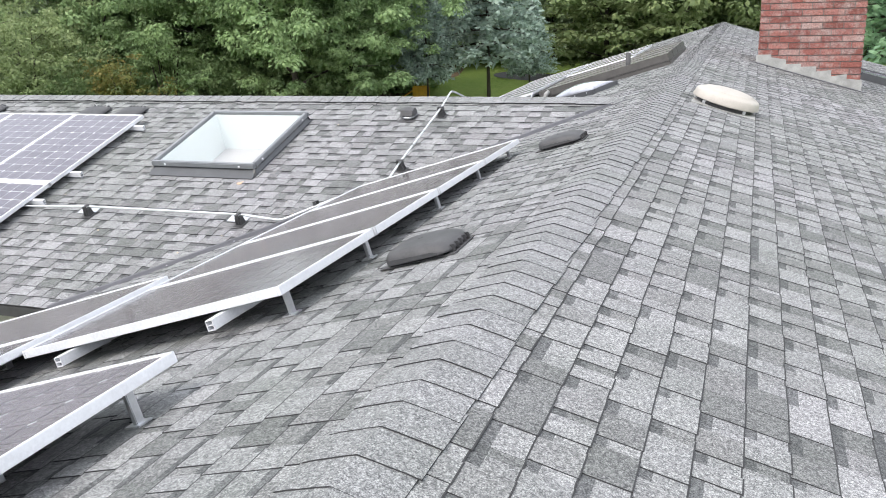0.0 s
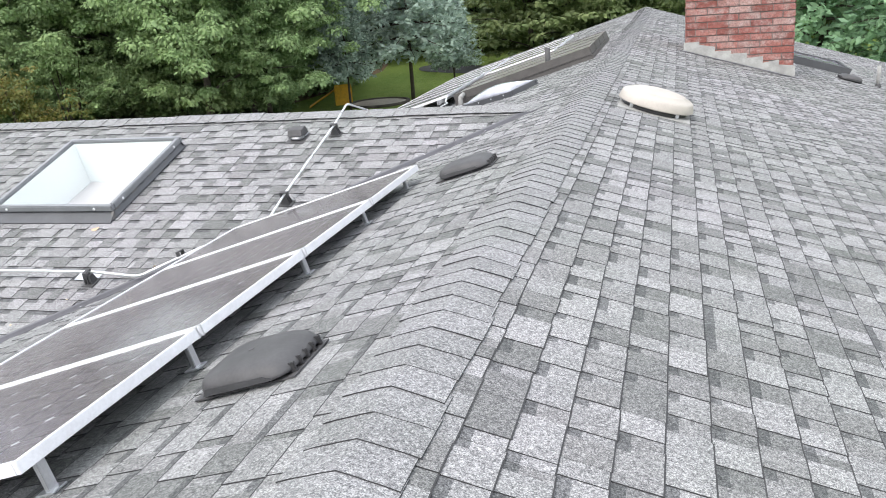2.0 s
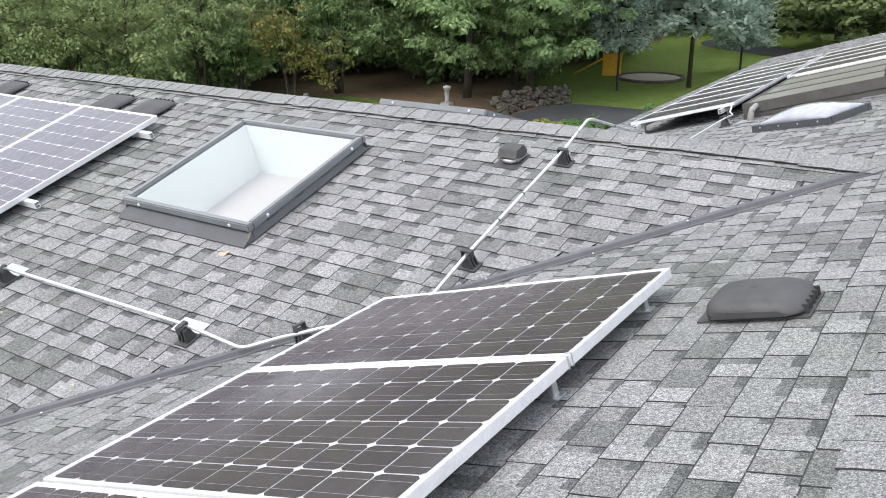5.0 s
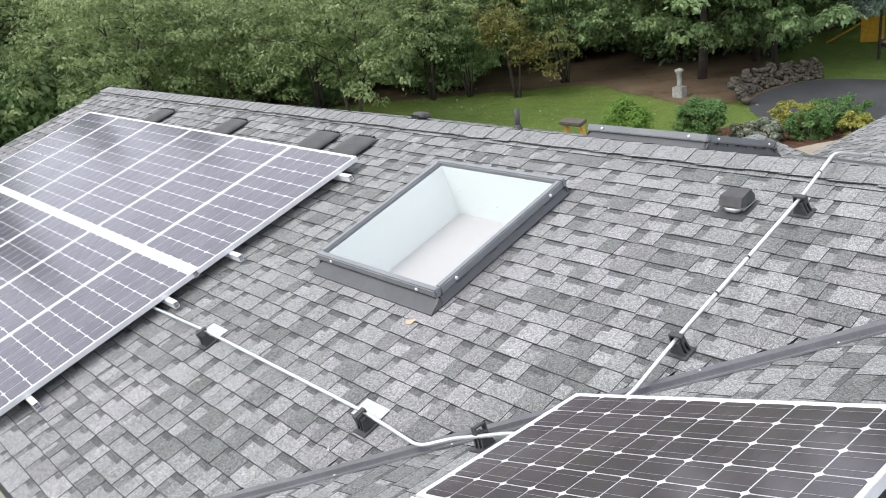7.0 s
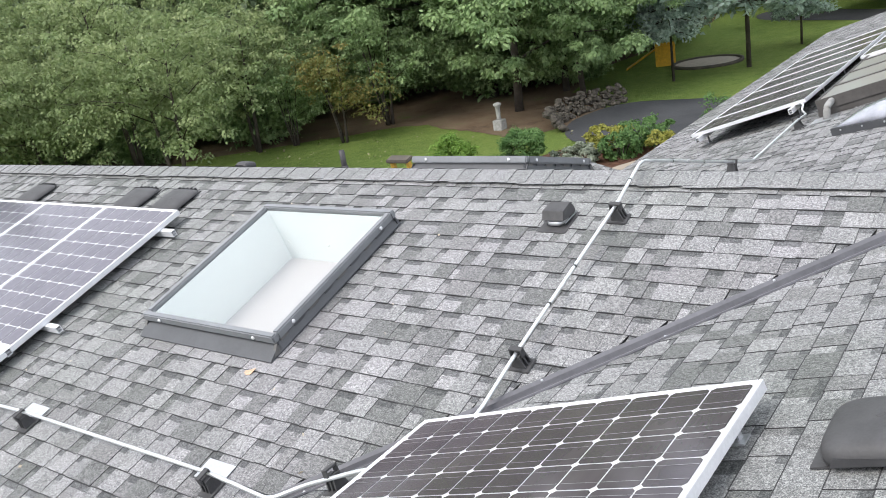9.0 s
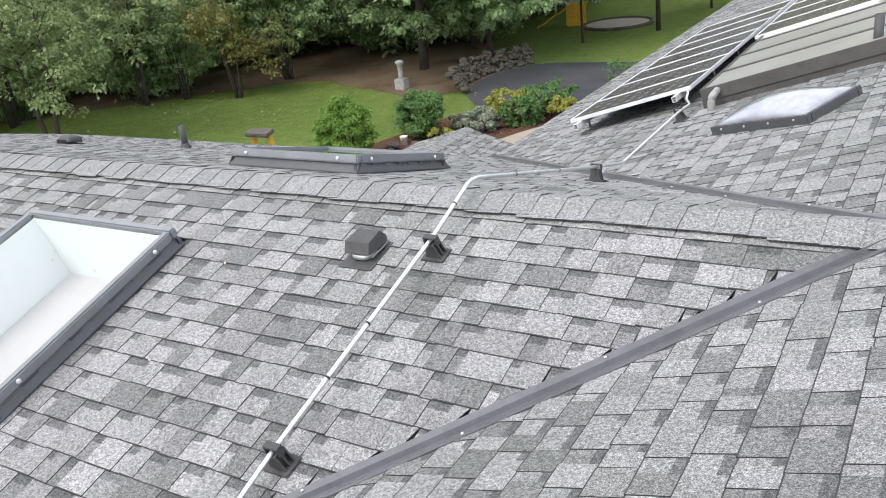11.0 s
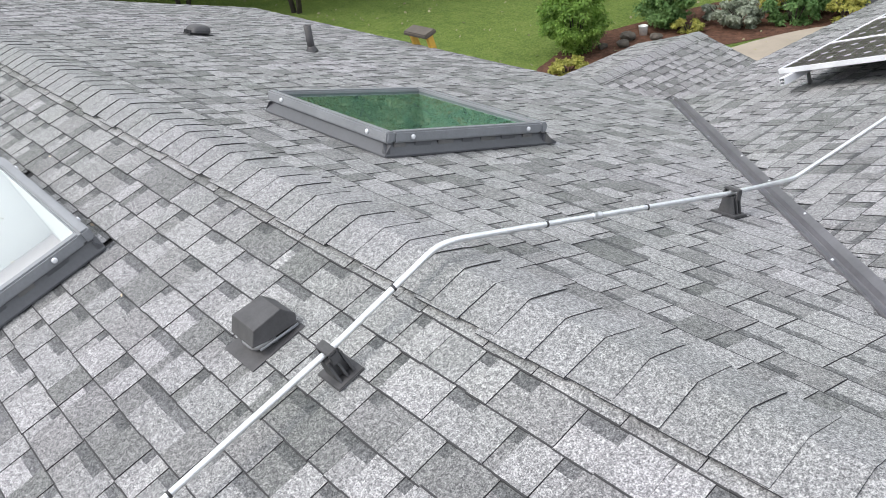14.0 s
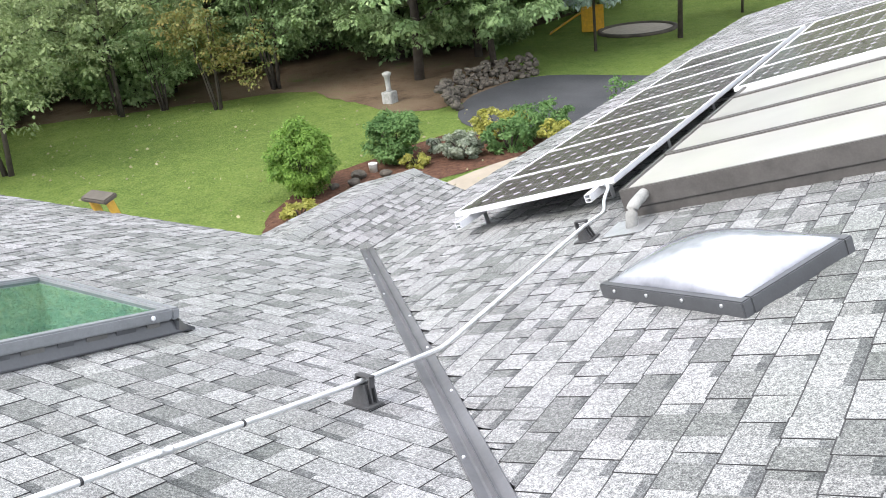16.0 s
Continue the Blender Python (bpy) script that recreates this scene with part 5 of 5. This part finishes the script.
sand = tagged(empty("sandpit", at(-12.4, 37.8, 0.72)), "round sandpit with a dark border on the lawn", "sandpit")
b = bmesh.new()
part("sand", lathe(b, [(1.75, 0.0), (1.75, 0.06)], 28), M_SAND, sand)
b = bmesh.new()
part("border", lathe(b, [(1.75, 0.0), (1.95, 0.0), (1.95, 0.14), (1.75, 0.14), (1.74, 0.02)], 28), M_STONE, sand)
play = tagged(empty("play_slide", at(-14.2, 38.0, 0.8, 112)), "small yellow plastic play slide on the lawn", "play slide")
for x in (-0.35, 0.35):
    part("side_panel", boxes((x - 0.04, x + 0.04, -0.5, 0.5, 0, 1.1), bevel=0.03), M_PLASTIC_Y, play)
b = bmesh.new()
box(b, -0.3, 0.3, 0.4, 2.0, 0, 0.06)
for v in b.verts:
    v.co.z += 0.9 * (2.0 - v.co.y) / 1.6
part("chute", b, M_PLASTIC_Y, play)
part("platform", boxes((-0.31, 0.31, -0.45, 0.45, 0.85, 0.92)), M_ORANGE, play)

# fallen leaves on the lawn
rg = np.random.default_rng(77)
c = np.stack([rg.uniform(-27, -8.5, 420), rg.uniform(13.5, 27, 420), np.full(420, GROUND + 0.03)], 1)
v, f = leaves(c, 0.08, 78, 0.9, 0.8)
tagged(mesh_np("fallen_leaf_litter", v, f, simple("fallen_leaf", (0.33, 0.31, 0.18), 0.8), None), "pale dry leaves scattered over the lawn", "fallen leaves", "", "stuff")

# one curled dry leaf below the skylight
b = bmesh.new()
ring = [b.verts.new((0.034 * math.cos(a) * (1 + 0.25 * math.cos(3 * a)), 0.022 * math.sin(a), 0.010 + 0.008 * math.cos(2 * a))) for a in [2 * math.pi * i / 12 for i in range(12)]]
b.faces.new(ring)
lf = part("fallen_leaf", b, simple("tan_leaf", (0.62, 0.44, 0.31), 0.8, 0.0, 0.3, 40.0))
lf.modifiers.new("thickness", "SOLIDIFY").thickness = 0.002
lf.matrix_basis = on_c(-3.96, 6.55, 0.008, 30)
tagged(lf, "curled tan dry leaf lying on the shingles below the skylight", "leaf")

# leaf specks on the wing's slopes
c = np.stack([rg.uniform(-6.0, -2.6, 26), rg.uniform(5.2, 8.3, 26), np.zeros(26)], 1)
c[:, 2] = [zc(q) + 0.014 for q in c[:, 1]]
v, f = leaves(c, 0.026, 79, 0.9, 0.7)
tagged(mesh_np("leaf_speck", v, f, simple("dry_leaf", (0.55, 0.47, 0.36), 0.8), None), "small dry leaf bits lying on the shingles", "leaf bits", "", "stuff")

# ---- ridge caps ----
def cap_mesh(left, right, skew):
    """One bent cap: ridge along y, its lower lip at y = 0, lifted at that end."""
    ln, th = 0.20, 0.004
    vs, fs = [], []
    n = 8
    for y, lift in ((0.0, 0.0085), (ln, 0.003)):
        for lay in (0, 1):
            for i in range(n + 1):
                u = -1 + 2 * i / n
                x = (left if u < 0 else right) * u
                z = -S * (math.sqrt(x * x + 0.00004) - 0.006) - 0.003 * (abs(u) > 0.99)
                vs.append((x, y + skew * x + 0.05 * max(0.0, abs(x) - 0.09), z + lift - th * lay))
    k = n + 1
    for i in range(n):
        fs.append((i, i + 1, 2 * k + i + 1, 2 * k + i))
        fs.append((i, k + i, k + i + 1, i + 1))
    fs += [(0, 2 * k, 3 * k, k), (n, k + n, 3 * k + n, 2 * k + n)]
    me = bpy.data.meshes.new("cap_shingle")
    me.from_pydata(vs, [], fs)
    me.materials.append(M_CAP)
    me.materials.append(M_EDGE)
    for q in me.polygons:
        q.material_index = 0 if q.index % 2 == 0 and q.index < 2 * n else 1
    return me


CAPS = [cap_mesh(0.148, 0.156, 0.02), cap_mesh(0.155, 0.150, -0.03), cap_mesh(0.162, 0.153, 0.0), cap_mesh(0.150, 0.160, 0.035)]


def ridge(name, m, length, label):
    t = tagged(empty(name, m), label, "ridge", "", "structure")
    rr_ = random.Random(len(name))
    n = int(length / 0.142)
    for i in range(n):
        o = new("cap_shingle", rr_.choice(CAPS))
        o.parent = t
        o.matrix_basis = pose(rr_.uniform(-0.004, 0.004), i * 0.142 + rr_.uniform(-0.004, 0.004), 0.008 + rr_.uniform(0, 0.002), 0, 0, rr_.uniform(-0.8, 0.8))


ridge("trim_ridge_main", pose(0, Y0, 0.0), Y1 - Y0, "bent cap shingles along the main ridge")
ridge("trim_ridge_wing", pose(XT + 0.25, YW, ZW + 0.011, 0, 0, 90), XT - END_W + 0.25, "bent cap shingles along the wing's ridge")
vs = [(x, YW + y, ZW - S * abs(y) + h) for x in (XT + 0.1, END_W) for h in (0.002, 0.014) for y in (-0.125, 0.0, 0.125)]
strip = raw("trim_ridge_vent", vs, [(3, 4, 10, 9), (4, 5, 11, 10), (0, 6, 7, 1), (1, 7, 8, 2), (0, 3, 9, 6), (2, 8, 11, 5), (0, 1, 4, 3), (1, 2, 5, 4), (6, 9, 10, 7), (7, 10, 11, 8)], M_EDGE)
tagged(strip, "dark vent strip under the wing's ridge caps", "ridge vent", "", "structure")
ridge("trim_ridge_entry", pose(EX, EY0, EZ), EY1 - EY0, "bent cap shingles along the entry gable")

# ---- shingles ----
EXPO = 0.137


def tab_geometry(u0, u1, t0, t1, v0, v1, thick, slot):
    """A tab from v0 (lip) to v1; t0, t1 are its ends at the top edge. A slot has a dark band under the next course.
    Returns verts, faces and the material of each face."""
    b_ = 0.0012 if slot else 0.0042
    vs = [(u0, v0, thick), (u1, v0, thick), (t1, v1, b_), (t0, v1, b_), (u0, v0, -0.001), (u1, v0, -0.001), (t1, v1, -0.008), (t0, v1, -0.008)]

    def across(k):
        i = len(vs)
        vs.append(tuple(Vector(vs[0]).lerp(Vector(vs[3]), k)))
        vs.append(tuple(Vector(vs[1]).lerp(Vector(vs[2]), k)))
        return i

    # Thin dark rim on the top face: contact shade painted along each course.
    r = across(0.032)
    if not slot:
        return vs, [(0, 1, r + 1, r), (r, r + 1, 2, 3), (4, 5, 1, 0), (5, 6, 2, 1), (7, 4, 0, 3)], [2, 0, 2, 2, 2]
    d = across(0.64)
    return vs, [(0, 1, r + 1, r), (r, r + 1, d + 1, d), (d, d + 1, 2, 3), (4, 5, 1, 0)], [2, 0, 1, 2]


TAB_MESH = {}


def tab_mesh(name, vs, fs, ms):
    me = bpy.data.meshes.new(name)
    me.from_pydata(vs, [], fs)
    for q in (M_SHINGLE, M_SLOT, M_EDGE):
        me.materials.append(q)
    me.polygons.foreach_set("material_index", ms)
    return me


def tab_object(parent, w, slot, m, length, thick):
    key = (round(w, 2), slot, thick, round(length, 3))
    if key not in TAB_MESH:
        TAB_MESH[key] = tab_mesh("shingle", *tab_geometry(-w / 2, w / 2, -w / 2, w / 2, 0, length, thick, slot))
    o = new("shingle", TAB_MESH[key])
    o.parent = parent
    o.matrix_basis = m


def shingle(parent, m, width, ulo, uhi, near, seed, skip=None):
    """Courses of laminated shingles on a slope. m: frame with u along the eave, v up the slope; ulo, uhi: ends as functions of v;
    near: a stretch (u0, u1, v0, v1) whose tabs are pieces of their own."""
    rg = random.Random(seed)
    V, F, MI = [], [], []
    count = 0
    n = int(width / EXPO) + 1
    for i in range(n):
        v0, v1 = i * EXPO, min(width, i * EXPO + EXPO * 1.12)
        if v1 - v0 < 0.02:
            continue
        u = min(ulo(v0), ulo(v1)) - rg.uniform(0, 0.3)
        end = max(uhi(v0), uhi(v1))
        slot = rg.random() < 0.5
        while u < end:
            w = rg.choice((0.04, 0.05, 0.06, 0.08, 0.10, 0.13)) if slot else rg.choice((0.08, 0.10, 0.12, 0.14, 0.16, 0.20))
            thick = 0.0055 if slot else rg.choice((0.0075, 0.009))
            dv = rg.uniform(-0.003, 0.003)
            a0, a1, b0, b1 = u, u + w, u, u + w
            c0, c1, d0, d1 = max(a0, ulo(v0)), min(a1, uhi(v0)), max(b0, ulo(v1)), min(b1, uhi(v1))
            gone = c1 - c0 < 0.004 and d1 - d0 < 0.004
            w0, w1 = v0, v1
            if a0 > uhi(v0) and not gone:
                # the valley cuts off this tab's lip
                w0 = v0 + (v1 - v0) * (a0 - uhi(v0)) / max(1e-6, uhi(v1) - uhi(v0))
                c0, c1 = a0, a0 + 0.004
            for s in skip or ():
                if s[0] < u + w and s[1] > u and s[2] < v1 and s[3] > v0:
                    if u < s[0]:
                        c1 = d1 = s[0]
                    elif u + w > s[1]:
                        c0 = d0 = s[1]
                    elif v0 < s[2]:
                        w1 = s[2]
                    elif v1 > s[3]:
                        w0 = s[3]
                    else:
                        gone = True
            if not gone:
                whole = c0 == a0 and c1 == a1 and d0 == b0 and d1 == b1 and w0 == v0 and w1 == v1
                if whole and near and count < 300 and near[0] < u < near[1] and near[2] < v0 < near[3]:
                    tab_object(parent, w - 0.0016, slot, m @ Matrix.Translation((u + w / 2, v0 + dv, 0)), v1 - v0, thick)
                    count += 1
                else:
                    c1, d1 = max(c0 + 0.004, c1), max(d0 + 0.004, d1)
                    vs, fs, ms = tab_geometry(c0 + 0.0008, c1 - 0.0008, d0 + 0.0008, d1 - 0.0008, w0 + dv, w1, thick, slot)
                    k = len(V)
                    V += vs
                    F += [tuple(k + q for q in f) for f in fs]
                    MI += ms
            u += w
            slot = not slot if rg.random() < 0.85 else slot
    ob = tagged(new("shingle_courses", tab_mesh("shingle_courses", V, F, MI)), kind="stuff")
    ob.parent = parent
    ob.matrix_basis = m


def frame_of(origin, u, v):
    u, v = Vector(u).normalized(), Vector(v).normalized()
    w = u.cross(v)
    return Matrix(((u.x, v.x, w.x, origin[0]), (u.y, v.y, w.y, origin[1]), (u.z, v.z, w.z, origin[2]), (0, 0, 0, 1)))


# west slope: u runs towards -y, v up the slope
WA = -EAVE_A * K
xa = lambda v: EAVE_A + v / K
fa = frame_of((EAVE_A, 0, za(EAVE_A)), (0, -1, 0), (1, 0, S))
GAP = 0.040
shingle(roof_a, fa, WA, lambda v: -(YW + min(0.0, xa(v) - XT) - (GAP if xa(v) < XT else 0)), lambda v: -Y0, (-4.2, -1.9, 3.75, 4.7), 101)
shingle(roof_a, fa, WA, lambda v: -Y1, lambda v: -(YW - min(0.0, xa(v) - XT) + (GAP if xa(v) < XT else 0)), None, 102)
# east slope: u runs towards +y
WB = EAVE_B * K
fb = frame_of((EAVE_B, 0, zb(EAVE_B)), (0, 1, 0), (-1, 0, S))
shingle(roof_b, fb, WB, lambda v: Y0, lambda v: Y1, (0.4, 3.4, WB - 0.95, WB), 103)
# wing, near slope: u along +x
WC = (YW - EAVE_C) * K
fc = frame_of((0, EAVE_C, zc(EAVE_C)), (1, 0, 0), (0, 1, S))
yc = lambda v: EAVE_C + v / K
shingle(roof_c, fc, WC, lambda v: END_W, lambda v: XT - (YW - yc(v)) - GAP, (-3.4, -0.8, 3.0, WC), 104, [(SKY1[0] + 0.03, SKY1[1] - 0.03, (SKY1[2] + 0.03 - EAVE_C) * K, (SKY1[3] - 0.03 - EAVE_C) * K)])
# wing, far slope: u along -x
WD = (EAVE_D - YW) * K
fd = frame_of((0, EAVE_D, zd(EAVE_D)), (-1, 0, 0), (0, -1, S))
yd = lambda v: EAVE_D - v / K
shingle(roof_d, fd, WD, lambda v: -(XT - (yd(v) - YW) - GAP), lambda v: -END_W if yd(v) < NOTCH else -END_D, (1.0, 3.6, 2.9, WD), 105, [(-SKY2[1] + 0.03, -SKY2[0] - 0.03, (EAVE_D - SKY2[3] + 0.03) * K, (EAVE_D - SKY2[2] - 0.03) * K)])
# entry gable
fe = frame_of((EX + EW, 0, EZ - EW * S), (0, 1, 0), (-1, 0, S))
shingle(roof_e, fe, EW * K, lambda v: EY0, lambda v: EY1, None, 106)
ff = frame_of((EX - EW, 0, EZ - EW * S), (0, -1, 0), (1, 0, S))
shingle(roof_f, ff, EW * K, lambda v: -EY1, lambda v: -EY0, None, 107)
